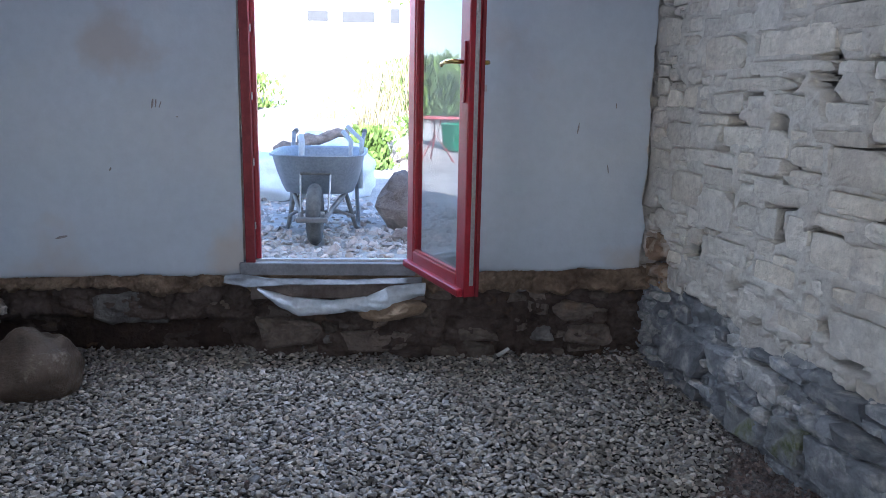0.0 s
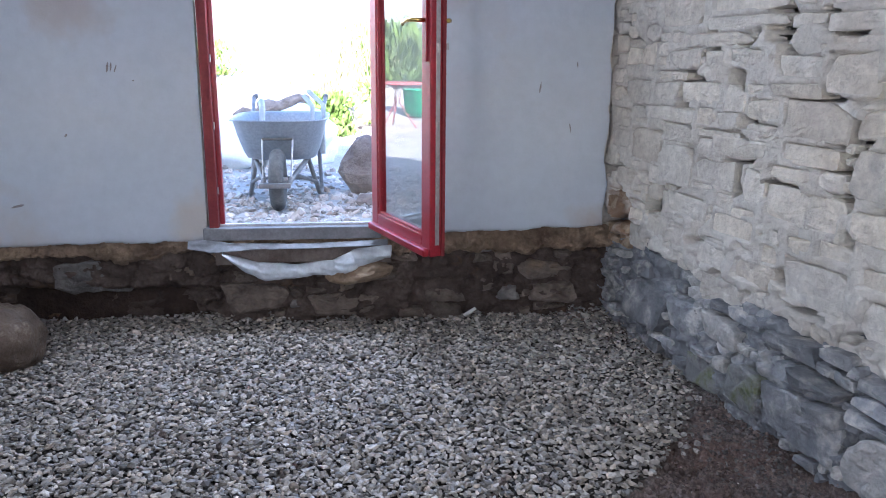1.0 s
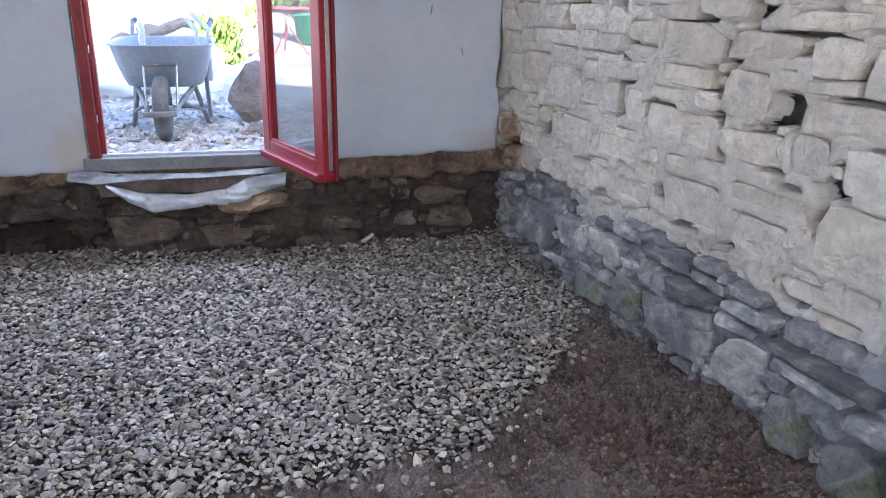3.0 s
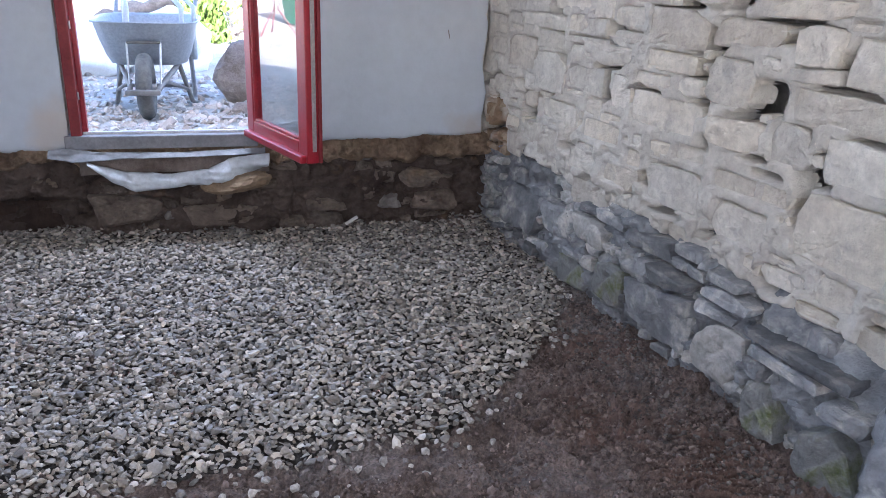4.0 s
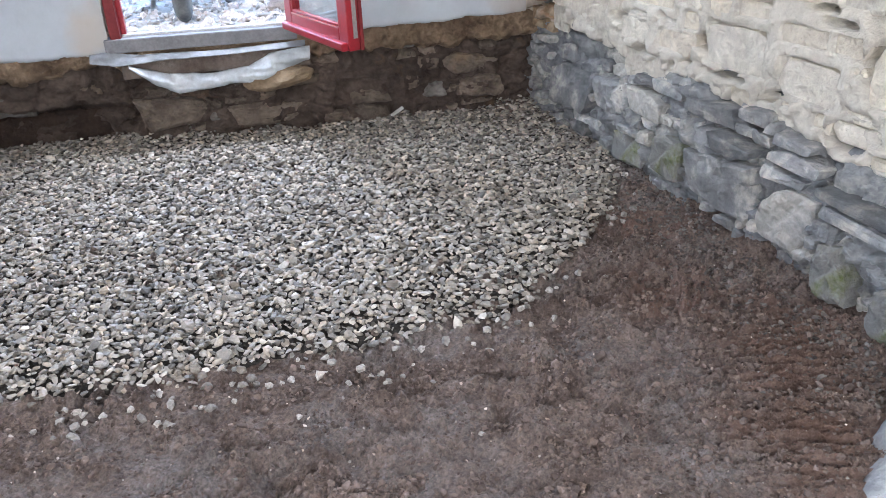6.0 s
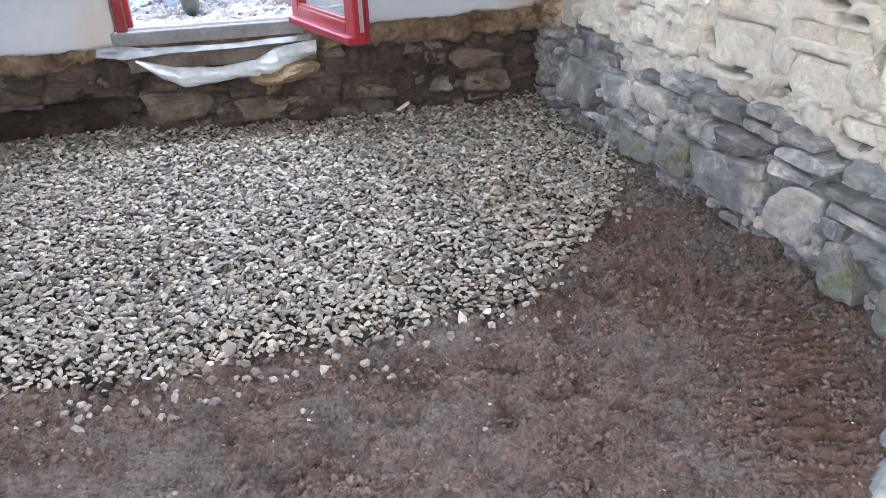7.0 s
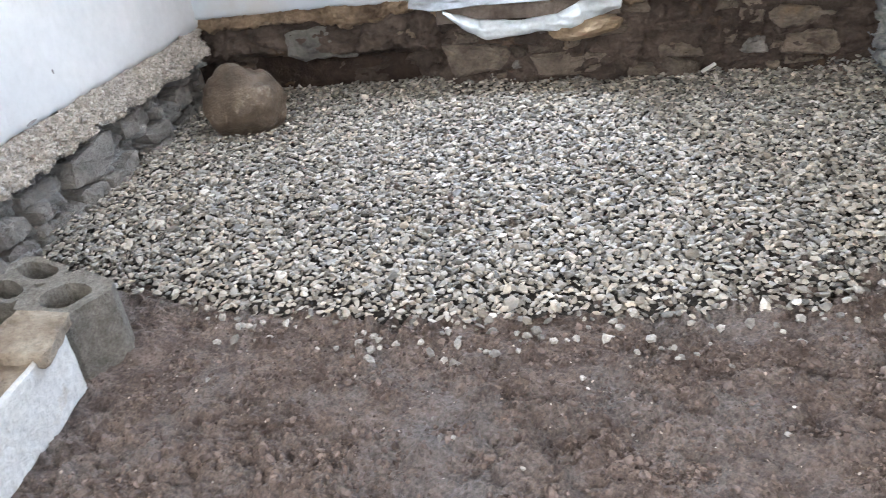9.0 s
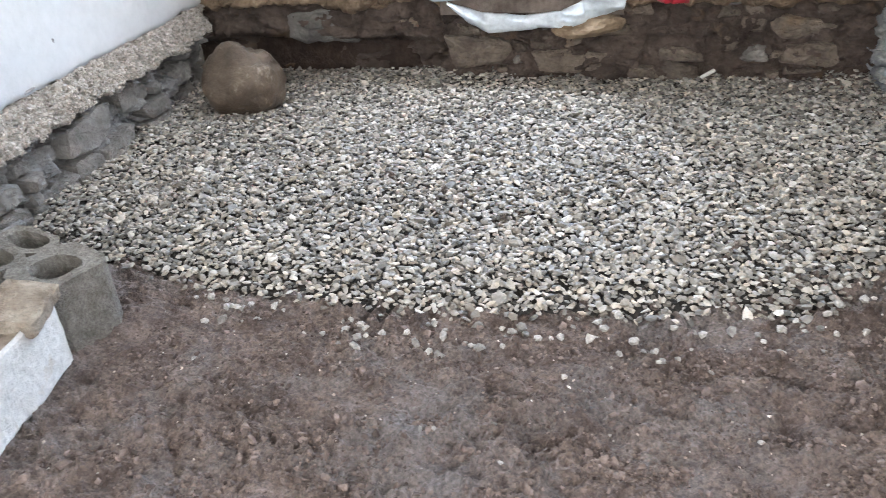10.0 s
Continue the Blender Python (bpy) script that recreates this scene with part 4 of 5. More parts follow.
relief("wall_east_head", 2.95, 4.3, 2.3, 2.75, 0.04, 0.04, east, pillar_face, M["whitewash"], label="whitewashed plaster over a side window")
relief("wall_east_rear", 4.3, 6.2, 0.33, 2.75, 0.06, 0.06, east, pillar_face, M["whitewash"], label="whitewashed plaster wall")
relief("wall_east_base", 2.42, 6.2, -0.05, 0.36, 0.015, 0.012, east, lambda u, v: 0.02 + 0.20 * min(1.0, (u - 2.42) / 0.16) + min(0.38, 1.4 * (u - 2.47)) * max(0.0, (0.30 - v) / 0.30) ** 1.3 * (u > 2.47) + 0.03 * rubble(u, v, 5.0, 3.0) + 0.02 * fbm(u, v, 2.0, 9.0), M["splashed"], label="grey lime-splashed stone base of the wall")


# left wall: white plaster, roughcast band, undercut footing; u runs along y
def west(u, v, w):
    return (-2.22 + w, u, v)


def west_low(u):
    return 0.44 + 0.014 * noise.noise(Vector((u * 5, 7, 2))) + 0.008 * noise.noise(Vector((u * 19, 7, 2)))


def west_low_band(u):
    return 0.285 + 0.04 * noise.noise(Vector((u * 4, 9, 2))) + 0.035 * noise.noise(Vector((u * 13, 9, 2))) + 0.015 * noise.noise(Vector((u * 37, 9, 2)))


verts, faces = [], []
nu, nv = 150, 40
for i in range(nu + 1):
    u = -0.1 + (3.93 + 0.1) * i / nu
    for j in range(nv + 1):
        v = west_low(u) + (2.75 - west_low(u)) * (j / nv) ** 1.5
        verts.append(west(u, v, 0.03 + 0.012 * fbm(u, v, 3.0, 1.6) + 0.004 * fbm(u, v, 3.0, 9.0) - 0.02 * math.exp(-(v - west_low(u)) / 0.01)))
for i in range(nu):
    for j in range(nv):
        faces.append((i * (nv + 1) + j, i * (nv + 1) + j + 1, (i + 1) * (nv + 1) + j + 1, (i + 1) * (nv + 1) + j))
tagged(obj("wall_west", verts, faces, M["white_plaster"], smooth=True), "white lime plaster wall with small flakes missing", kind="structure")
for u, v, w, h, a in ((2.16, 0.706, 0.02, 0.03, 20), (2.13, 0.690, 0.016, 0.03, 40), (2.33, 0.588, 0.014, 0.034, -15), (2.38, 0.748, 0.07, 0.010, 25), (2.50, 0.462, 0.07, 0.010, 5), (2.22, 0.655, 0.012, 0.014, 0), (2.70, 0.581, 0.010, 0.018, 10), (2.28, 0.586, 0.03, 0.014, -30)):
    # flakes missing from the white plaster
    g = part("gouge", lump((0.004, w / 2, h / 2), int(u * 100) % 89, 2, 0.5), M["gouge"], bpy.data.objects["wall_west"])
    g.matrix_world = pose(-2.19 + 0.012 * fbm(u, v, 3.0, 1.6) + 0.004 * fbm(u, v, 3.0, 9.0), u, v, a, 0, 0)
strip("wall_west_roughcast", 0.6, 3.93, west_low_band, lambda u: west_low(u) + 0.004, lambda u, t: -0.11 * max(0.0, 1 - t / 0.16) ** 2 + 0.046 - 0.02 * t, west, M["roughcast"], "coarse crumbling roughcast band under the plaster", nv=26)
west_foot = relief("wall_west_footing", -0.1, 3.95, -0.05, 0.33, 0.014, 0.014, west, lambda u, v: -0.05 + 0.065 * rubble(u, v, 6.5, 6.0) + 0.034 * rubble(u, v, 15.0, 3.0) + 0.02 * fbm(u, v, 8.0, 5.0) + 0.008 * fbm(u, v, 8.0, 30.0), M["footing_mortar"], label="dark earth footing with grey rubble")
# behind the camera the wall is left open for the added west lamp
for nm, y0, y1, z0, z1 in (("wall_west_core", -0.1, 4.4, 0, 2.75), ("wall_west_mid", -0.5, -0.1, 0, 2.75), ("wall_west_low", -2.0, -0.5, 0, 0.8), ("wall_west_high", -2.0, -0.5, 2.4, 2.75)):
    slab(nm, -2.7, -2.36 if y0 > -0.2 else -2.2, y0, y1, z0, z1, M["lime_mortar"] if y0 > -0.2 else M["white_plaster"])
rng = random.Random(18)
for u, v, w, h, key in pack(1.3, 3.8, 0.0, 0.30, [], (0.12, 0.32), (0.08, 0.2), 44):
    if rng.random() < 0.4:
        continue
    pr = -0.02 + rng.uniform(-0.04, 0.055) - 0.04 * (v > 0.18)
    vs, fs = wall_stone(u, v, w, h, rng, pr, back=0.14, gap=0.004, edge=0.012, rug=1.9)
    obj("stone", [west(*q) for q in vs], [f[::-1] for f in fs], M["footing_grey"], west_foot, at=west(u + w / 2, v + h / 2, pr))


# ---- gravel and grit ----
def chips(spots, mat, name, label, seed, size=(0.0075, 0.0168), squash=0.62, lie=0.5):
    """Many angular stones joined into one mesh; spots: rows of x, y, z."""
    rs = np.random.RandomState(seed)
    bm = bmesh.new()
    bmesh.ops.create_icosphere(bm, subdivisions=1, radius=1.0)
    bv = np.array([v.co[:] for v in bm.verts]); bf = np.array([[v.index for v in f.verts] for f in bm.faces])
    bm.free()
    n = len(spots)
    V = np.repeat(bv[None], n, 0)
    V = V * rs.uniform(0.76, 1.12, (n, len(bv), 1))
    for _ in range(4):
        # broken faces
        d = rs.normal(0, 1, (n, 1, 3)); d /= np.linalg.norm(d, axis=2, keepdims=True)
        over = np.maximum(0, (V * d).sum(2, keepdims=True) - rs.uniform(0.25, 0.65, (n, 1, 1)))
        V = V - d * over
    V *= 1.25
    r = rs.uniform(size[0], size[1], (n, 1)) * (1 + 0.5 * (rs.rand(n, 1) < 0.08))
    V = V * np.concatenate([r * rs.uniform(0.9, 1.4, (n, 1)), r * rs.uniform(0.7, 1.05, (n, 1)), r * rs.uniform(squash - 0.2, squash + 0.2, (n, 1))], 1)[:, None]
    yaw, tilt, roll = rs.uniform(0, 6.283, n), rs.normal(0, lie, n), rs.normal(0, lie, n)
    def turn(A, i, j, a):
        c, s = np.cos(a)[:, None], np.sin(a)[:, None]
        p, q = A[:, :, i].copy(), A[:, :, j].copy()
        A[:, :, i], A[:, :, j] = c * p - s * q, s * p + c * q
    turn(V, 1, 2, tilt); turn(V, 0, 2, roll); turn(V, 0, 1, yaw)
    V += np.array(spots)[:, None]
    Fc = (bf[None] + (np.arange(n) * len(bv))[:, None, None]).reshape(-1, 3)
    me = bpy.data.meshes.new(name)
    V = V.reshape(-1, 3)
    me.vertices.add(len(V)); me.vertices.foreach_set("co", V.ravel())
    me.loops.add(Fc.size); me.loops.foreach_set("vertex_index", Fc.ravel())
    me.polygons.add(len(Fc)); me.polygons.foreach_set("loop_start", np.arange(0, Fc.size, 3)); me.polygons.foreach_set("loop_total", np.full(len(Fc), 3))
    me.polygons.foreach_set("use_smooth", np.zeros(len(Fc), dtype=bool))
    me.update(calc_edges=True)
    me.materials.append(mat)
    return tagged(new(name, me), label, kind="stuff")


rng = random.Random(63)
grit = []
for k in range(11000):
    u = rng.uniform(1.2, 3.9)
    lo, hi = west_low_band(u), west_low(u)
    t = rng.random() ** 1.2
    if t > 0.04:
        v = lo + (hi - lo) * t
        grit.append(west(u, v, 0.046 - 0.02 * t + lip_depth(u, v) - 0.11 * max(0.0, 1 - t / 0.16) ** 2))
chips(grit, M["roughcast_grit"], "roughcast_grit", "coarse grit stuck in the crumbling roughcast band", 21, (0.003, 0.0085), 0.8)

rng = random.Random(77)
spots, step = [], 0.0147
for i in range(int(3.5 / step)):
    for j in range(int(2.3 / step)):
        x, y = -2.26 + (i + rng.random()) * step, 1.85 + (j + rng.random()) * step
        d = y - gravel_edge(x)
        if d < 0.02 * rng.random() or x > 1.22 or y > 4.12:
            continue
        if d < 0.06 and rng.random() < 0.35:
            continue
        spots.append((x, y, max(gravel_height(x, y), soil_height(x, y)) + rng.uniform(-0.007, 0.018)))
chips(spots, M["gravel"], "gravel", "loose grey crushed gravel spread over the soil floor", 3, (0.0066, 0.0138), 0.5, 0.32)
# sheet below the chips whose dark colour stands for shade between them
relief("gravel_bed", -2.26, 1.22, 1.95, 4.12, 0.03, 0.03, lambda u, v, w: (u, v, w), lambda u, v: gravel_height(u, v) - 0.006 if v > gravel_edge(u) + 0.03 else -0.04, M["gravel_bed"], kind="stuff", label="near-black sheet under the gravel, shade of the gaps put into its colour")

# single stones that rolled off the bed, and crumbs of soil
rng = random.Random(5)
pebble_meshes = []
for k in range(5):
    bm = lump((0.018, 0.013, 0.011), 40 + k, sub=1, rough=0.7)
    me = bpy.data.meshes.new("pebble")
    bm.to_mesh(me); bm.free()
    me.materials.append(M["loose"])
    pebble_meshes.append(me)
for k in range(150):
    x = rng.uniform(-1.7, 1.05)
    y = gravel_edge(x) - abs(rng.gauss(0.0, 0.09)) - 0.005 if k % 4 else rng.uniform(1.15, 2.0)
    if y < 1.05 or (x < -1.45 and y < 2.05):
        continue
    ob = new("pebble", pebble_meshes[k % 5])
    s = rng.uniform(0.4, 1.15) * (0.5 if k % 4 == 0 else 1.0)
    ob.matrix_world = Matrix.Translation((x, y, soil_height(x, y) + 0.008 * s)) @ Euler((rng.uniform(-0.3, 0.3), rng.uniform(-0.3, 0.3), rng.uniform(0, 6.28))).to_matrix().to_4x4() @ Matrix.Diagonal((s, s, s, 1))
    tagged(ob, "small pale gravel stone lying on brown soil", "pebble", "loose gravel stones")
crumbs, clods = [], []
for k in range(480):
    # heaps of loosened soil, thickest towards the right wall
    cx, cy = (rng.uniform(-1.6, 1.2), rng.uniform(1.0, 2.1)) if k % 3 else (rng.uniform(0.55, 1.2), rng.uniform(1.2, 2.9))
    spread = rng.uniform(0.012, 0.055)
    for q in range(rng.randint(15, 110)):
        x, y = rng.gauss(cx, spread * 1.4), rng.gauss(cy, spread * 0.7)
        if y < gravel_edge(x) - 0.02 and -1.75 < x < 1.3 and not (x < -1.5 and y < 2.1):
            (clods if q % 6 == 0 else crumbs).append((x, y, soil_height(x, y) + 0.002 * rng.random()))
for k in range(9000):
    x, y = rng.uniform(-1.7, 1.25), rng.uniform(1.0, 3.0)
    if y < gravel_edge(x) - 0.02:
        crumbs.append((x, y, soil_height(x, y) - 0.001))
chips(crumbs, M["soil_crumb"], "soil_crumbs", "loose crumbs of damp brown soil", 9, (0.0014, 0.0052), 0.75)
chips(clods, M["soil_crumb"], "soil_clods", "dark clods of damp brown soil", 10, (0.004, 0.0105), 0.8)
grit = []
for k in range(420):
    x, y = rng.uniform(-1.6, 1.15), rng.uniform(1.0, 2.6)
    if y < gravel_edge(x) - 0.03:
        grit.append((x, y, soil_height(x, y) + 0.001))
chips(grit, M["cobble"], "pale_grit", "pale specks of stone grit on the brown soil", 17, (0.0015, 0.005), 0.8)
rubbish = []
for k in range(1500):
    x, y = 1.16 - abs(rng.gauss(0, 0.13)), rng.uniform(1.35, 3.4)
    rubbish.append((x, y, soil_height(x, y) + 0.003))
chips(rubbish, M["grey_crumb"], "mortar_rubble", "grey mortar crumbs along the foot of the wall", 12, (0.0025, 0.010), 0.7)

# ---- the door ----
frame_ob = thing("door_frame", (0, 0, 0), "worn red door frame set in the plaster wall", "door frame")
tagged(frame_ob, kind="structure")
part("jamb", box(0.045, 0.075, 2.06, (DOOR_L + 0.0225, 3.925, SILL - 0.03), 0.004), M["red_dark"], frame_ob)
part("jamb_stop", box(0.022, 0.03, 2.04, (DOOR_L + 0.056, 3.945, SILL), 0.003), M["red"], frame_ob)
part("jamb", box(0.045, 0.075, 2.06, (DOOR_R - 0.0225, 3.925, SILL - 0.03), 0.004), M["red_dark"], frame_ob)
part("head", box(DOOR_R - DOOR_L, 0.075, 0.06, ((DOOR_L + DOOR_R) / 2, 3.925, SILL + 2.03), 0.004), M["red_dark"], frame_ob)
for k in range(6):
    part("strike_plate", box(0.006, 0.010, 0.035, (DOOR_L + 0.050, 3.900, SILL + 0.16 + 0.31 * k), 0.002), M["steel"], frame_ob, "small steel strike plate")
sill = thing("door_sill", (0, 0, 0), "weathered grey door sill with a metal edge", "sill")
tagged(sill, kind="structure")
part("board", box(0.86, 0.085, 0.062, (-0.60, 3.918, SILL - 0.066), 0.006), M["sill"], sill)
part("edge_strip", box(0.75, 0.022, 0.014, (-0.585, 3.935, SILL - 0.006), 0.003), M["steel"], sill, "thin metal threshold strip")
part("edge_strip", box(0.75, 0.022, 0.010, (-0.585, 3.965, SILL - 0.008), 0.003), M["steel"], sill)

HINGE, FREE = Vector((-0.213, 3.885, 0)), Vector((0.012, 3.265, 0))
LEN = (FREE - HINGE).length
leaf = new("glazed_door")
leaf.matrix_world = Matrix.Translation((HINGE.x, HINGE.y, SILL - 0.012)) @ Matrix.Rotation(math.atan2(FREE.y - HINGE.y, FREE.x - HINGE.x), 4, "Z")
tagged(leaf, "red glazed door standing open into the room", "door")
TH, HH = 0.052, 2.03    # the leaf lies at local y 0 to +TH, seen from its -y side
part("hinge_stile", box(0.075, TH, HH, (0.0375, TH / 2, 0), 0.006), M["red"], leaf)
lock = part("lock_stile", box(0.085, TH, HH, (LEN - 0.0425, TH / 2, 0), 0.006), M["red"], leaf)
part("bottom_rail", box(LEN - 0.16, TH, 0.085, (LEN / 2 - 0.005, TH / 2, 0), 0.006), M["red"], leaf)
part("weather_bar", box(LEN - 0.02, 0.030, 0.035, (LEN / 2, -0.012, 0.0), 0.010, 3), M["red"], leaf, "projecting red drip rail")
part("top_rail", box(LEN - 0.16, TH, 0.085, (LEN / 2 - 0.005, TH / 2, HH - 0.085), 0.006), M["red"], leaf)
for x0, x1, z0, z1 in ((0.075, 0.087, 0.085, HH - 0.085), (LEN - 0.097, LEN - 0.085, 0.085, HH - 0.085)):
    part("glazing_bead", box(x1 - x0, 0.018, z1 - z0, ((x0 + x1) / 2, 0.014, z0), 0.004), M["red"], leaf)
part("glazing_bead", box(LEN - 0.185, 0.018, 0.012, (LEN / 2 - 0.005, 0.014, 0.085), 0.004), M["red"], leaf)
pane = part("pane", box(LEN - 0.165, 0.006, HH - 0.16, (LEN / 2 - 0.005, 0.026, 0.08)), M["glass"], leaf, "clear window pane with dusty film")
pane.visible_shadow = False
part("rebate_lip", box(0.018, 0.016, HH, (LEN - 0.004, TH + 0.008, 0), 0.003), M["red_dark"], leaf)
part("lock_strip", box(0.004, 0.018, HH - 0.1, (LEN + 0.002, TH * 0.62, 0.05), 0.001), M["steel"], leaf, "steel multipoint lock strip")
for k in range(6):
    part("lock_bolt", box(0.012, 0.011, 0.035, (LEN + 0.006, TH * 0.62, 0.22 + k * 0.31), 0.002), M["steel"], leaf)
HZ = 0.965
for side, y in ((-1, -0.001), (1, TH + 0.001)):
    part("handle_plate", box(0.032, 0.008, 0.24, (LEN - 0.042, y + side * 0.004, HZ - 0.16), 0.003), M["red"] if side < 0 else M["brass"], leaf, "slim handle plate")
    part("lever", tube([(LEN - 0.042, y, HZ), (LEN - 0.042, y + side * 0.045, HZ), (LEN - 0.052, y + side * 0.056, HZ + 0.001), (LEN - 0.10, y + side * 0.058, HZ), (LEN - 0.15, y + side * 0.056, HZ - 0.008), (LEN - 0.158, y + side * 0.05, HZ - 0.016)], [0.008, 0.009, 0.0095, 0.009, 0.008, 0.006], 12), M["brass"], leaf, "brass lever handle", True)
part("key_cylinder", tube([(LEN - 0.042, TH + 0.006, HZ - 0.10), (LEN - 0.042, TH + 0.03, HZ - 0.10)], 0.009, 12), M["steel"], leaf)
part("key", box(0.004, 0.022, 0.028, (LEN - 0.042, TH + 0.038, HZ - 0.115), 0.002), M["steel"], leaf, "small steel key in the lock")

# ---- plastic membrane and old timber under the sill ----
def cloth(name, curve_hi, curve_lo, out, mat, label, category, seed, n=90, m=14):
    verts, faces = [], []
    for i in range(n + 1):
        t = i / n
        (x0, z0), (x1, z1) = curve_hi(t), curve_lo(t)
        for j in range(m + 1):
            s = j / m
            x, z = x0 + (x1 - x0) * s, z0 + (z1 - z0) * s
            w = out(t, s) + 0.014 * noise.noise(Vector((x * 16 + z * 25 + seed, z * 30 - x * 9, 0))) + 0.006 * abs(noise.noise(Vector((x * 40 - z * 30, z * 55, seed)))) + 0.012 * noise.noise(Vector((x * 7 - z * 9, seed, z * 9)))
            verts.append((x, FACE - w, z))
    for i in range(n):
        for j in range(m):
            faces.append((i * (m + 1) + j, i * (m + 1) + j + 1, (i + 1) * (m + 1) + j + 1, (i + 1) * (m + 1) + j))
    ob = obj(name, verts, faces, mat, smooth=True)
    sol = ob.modifiers.new("thickness", "SOLIDIFY"); sol.thickness = 0.002
    return tagged(ob, label, category)


def lerp(pts, t):
    for (a, u, v), (b, p, q) in zip(pts, pts[1:]):
        if t <= b:
            k = (t - a) / (b - a)
            k = k * k * (3 - 2 * k)
            return u + (p - u) * k, v + (q - v) * k
    return pts[-1][1:]


cloth("plastic_membrane", lambda t: lerp([(0, -0.94, 0.460), (0.2, -0.772, 0.403), (0.45, -0.57, 0.392), (0.65, -0.412, 0.410), (0.78, -0.313, 0.460), (1, -0.119, 0.480)], t),
      lambda t: lerp([(0, -0.934, 0.439), (0.1, -0.854, 0.369), (0.23, -0.744, 0.303), (0.50, -0.515, 0.331), (0.70, -0.346, 0.318), (0.78, -0.288, 0.356), (1, -0.126, 0.412)], t),
      lambda t, s: 0.040 + 0.03 * math.sin(s * math.pi) + 0.012 * math.sin(t * 19), M["sheet"], "crumpled pale plastic membrane hanging under the door sill", "plastic sheet", 2)
cloth("membrane_fold", lambda t: lerp([(0, -1.10, 0.515), (0.08, -1.04, 0.520), (0.25, -0.88, 0.500), (0.6, -0.507, 0.492), (1, -0.137, 0.508)], t), lambda t: lerp([(0, -1.10, 0.482), (0.12, -0.995, 0.462), (0.35, -0.76, 0.474), (0.68, -0.43, 0.476), (1, -0.139, 0.487)], t),
      lambda t, s: 0.03 + 0.035 * s, M["sheet_grey"], "grey folded plastic membrane tucked under the sill", "plastic sheet", 8)
plank = thing("old_plank", (-0.55, 3.93, 0.385), "rotten grey timber under the door sill", "plank")
bm = box(0.86, 0.10, 0.085, (0, 0, 0), 0.012, 2)
bmesh.ops.subdivide_edges(bm, edges=[e for e in bm.edges if e.calc_length() > 0.3], cuts=24)
for v in bm.verts:
    v.co += Vector((0, 0.012 * noise.noise(v.co * 14), 0.012 * noise.noise(v.co * 9 + Vector((4, 0, 0)))))
part("timber", bm, M["old_wood"], plank)
flat_stone = part("flat_footing_stone", lump((0.17, 0.10, 0.062), 91, 3, 0.3, 0.2), M["ochre_stone"], None)
flat_stone.location = (-0.27, 3.90, 0.335)
flat_stone.rotation_euler = (0, radians(-7), 0)
tagged(flat_stone, "ochre brown footing stone below the door sill", "stone")
chip = part("white_chip", box(0.075, 0.018, 0.012, (0, 0, 0), 0.004), M["whitewash"], None)
chip.matrix_world = pose(0.29, 3.90, 0.098, 12, -24, 20)
tagged(chip, "white splinter lying on the dark earth", "splinter")

# ---- boulder in the corner ----
b = part("boulder", lump((0.19, 0.175, 0.165), 23, 4, 0.32, 0.18), M["boulder"], None, smooth=True)
b.location = (-1.85, 3.50, 0.18)
tagged(b, "rounded brown boulder on the gravel in the corner", "boulder")

# ---- blocks along the left wall ----
def hollow_block(at, rz):
    e = thing("concrete_block", at, "grey hollow concrete block lying on the soil", "concrete block", rz=rz)
    L, W, H, cols, rows = 0.42, 0.215, 0.213, 2, 2
    bm = bmesh.new()
    wall, n = 0.0, 16
    dx, dy = (L - wall) / cols, W / rows
    for col in range(cols):
        rows = 1 if col == 0 else 2
        dy = W / rows
        hx, hy = (0.066, 0.062) if col == 0 else (0.078, 0.038)
        for row in range(rows):
            cx, cy = -L / 2 + wall / 2 + dx * (col + 0.5), -W / 2 + dy * (row + 0.5)
            top, rim, low, base = [], [], [], []
            for k in range(n):
                t = 2 * math.pi * (k + 0.5) / n
                x, y = math.cos(t), math.sin(t)
                s = 1 / max(abs(x), abs(y))
                r = (abs(x) ** 3 + abs(y) ** 3) ** (-1 / 3)
                top.append(bm.verts.new((cx + dx / 2 * x * s, cy + dy / 2 * y * s, H)))
                base.append(bm.verts.new((cx + dx / 2 * x * s, cy + dy / 2 * y * s, 0)))
                rim.append(bm.verts.new((cx + hx * r * x, cy + hy * r * y, H - 0.003)))
                low.append(bm.verts.new((cx + (hx - 0.005) * r * x, cy + (hy - 0.005) * r * y, 0.02)))
            for k in range(n):
                j = (k + 1) % n
                bm.faces.new((top[k], top[j], rim[j], rim[k]))
                bm.faces.new((rim[k], rim[j], low[j], low[k]))
                bm.faces.new((base[k], base[j], top[j], top[k]))
            bm.faces.new(low)
    bmesh.ops.remove_doubles(bm, verts=list(bm.verts), dist=0.0005)
    for v in bm.verts:
        v.co += Vector((noise.noise(v.co * 30), noise.noise(v.co * 30 + Vector((9, 0, 0))), noise.noise(v.co * 30 + Vector((0, 9, 0))))) * 0.005
    part("body", bm, M["concrete"], e)
    return e


def rough_block(sx, sy, sz, seed, amount=0.008, cuts=7):
    bm = box(sx, sy, sz, (0, 0, 0), 0.008, 1)
    bmesh.ops.subdivide_edges(bm, edges=list(bm.edges), cuts=cuts, use_grid_fill=True)
    for v in bm.verts:
        v.co += Vector((noise.noise(v.co * 9 + Vector((seed, 0, 0))), noise.noise(v.co * 9 + Vector((0, seed, 0))), noise.noise(v.co * 9 + Vector((0, 0, seed))))) * amount
        v.co += Vector((noise.noise(v.co * 35 + Vector((seed, 0, 0))), noise.noise(v.co * 35 + Vector((0, seed, 0))), noise.noise(v.co * 35 + Vector((0, 0, seed))))) * amount * 0.4
    return bm


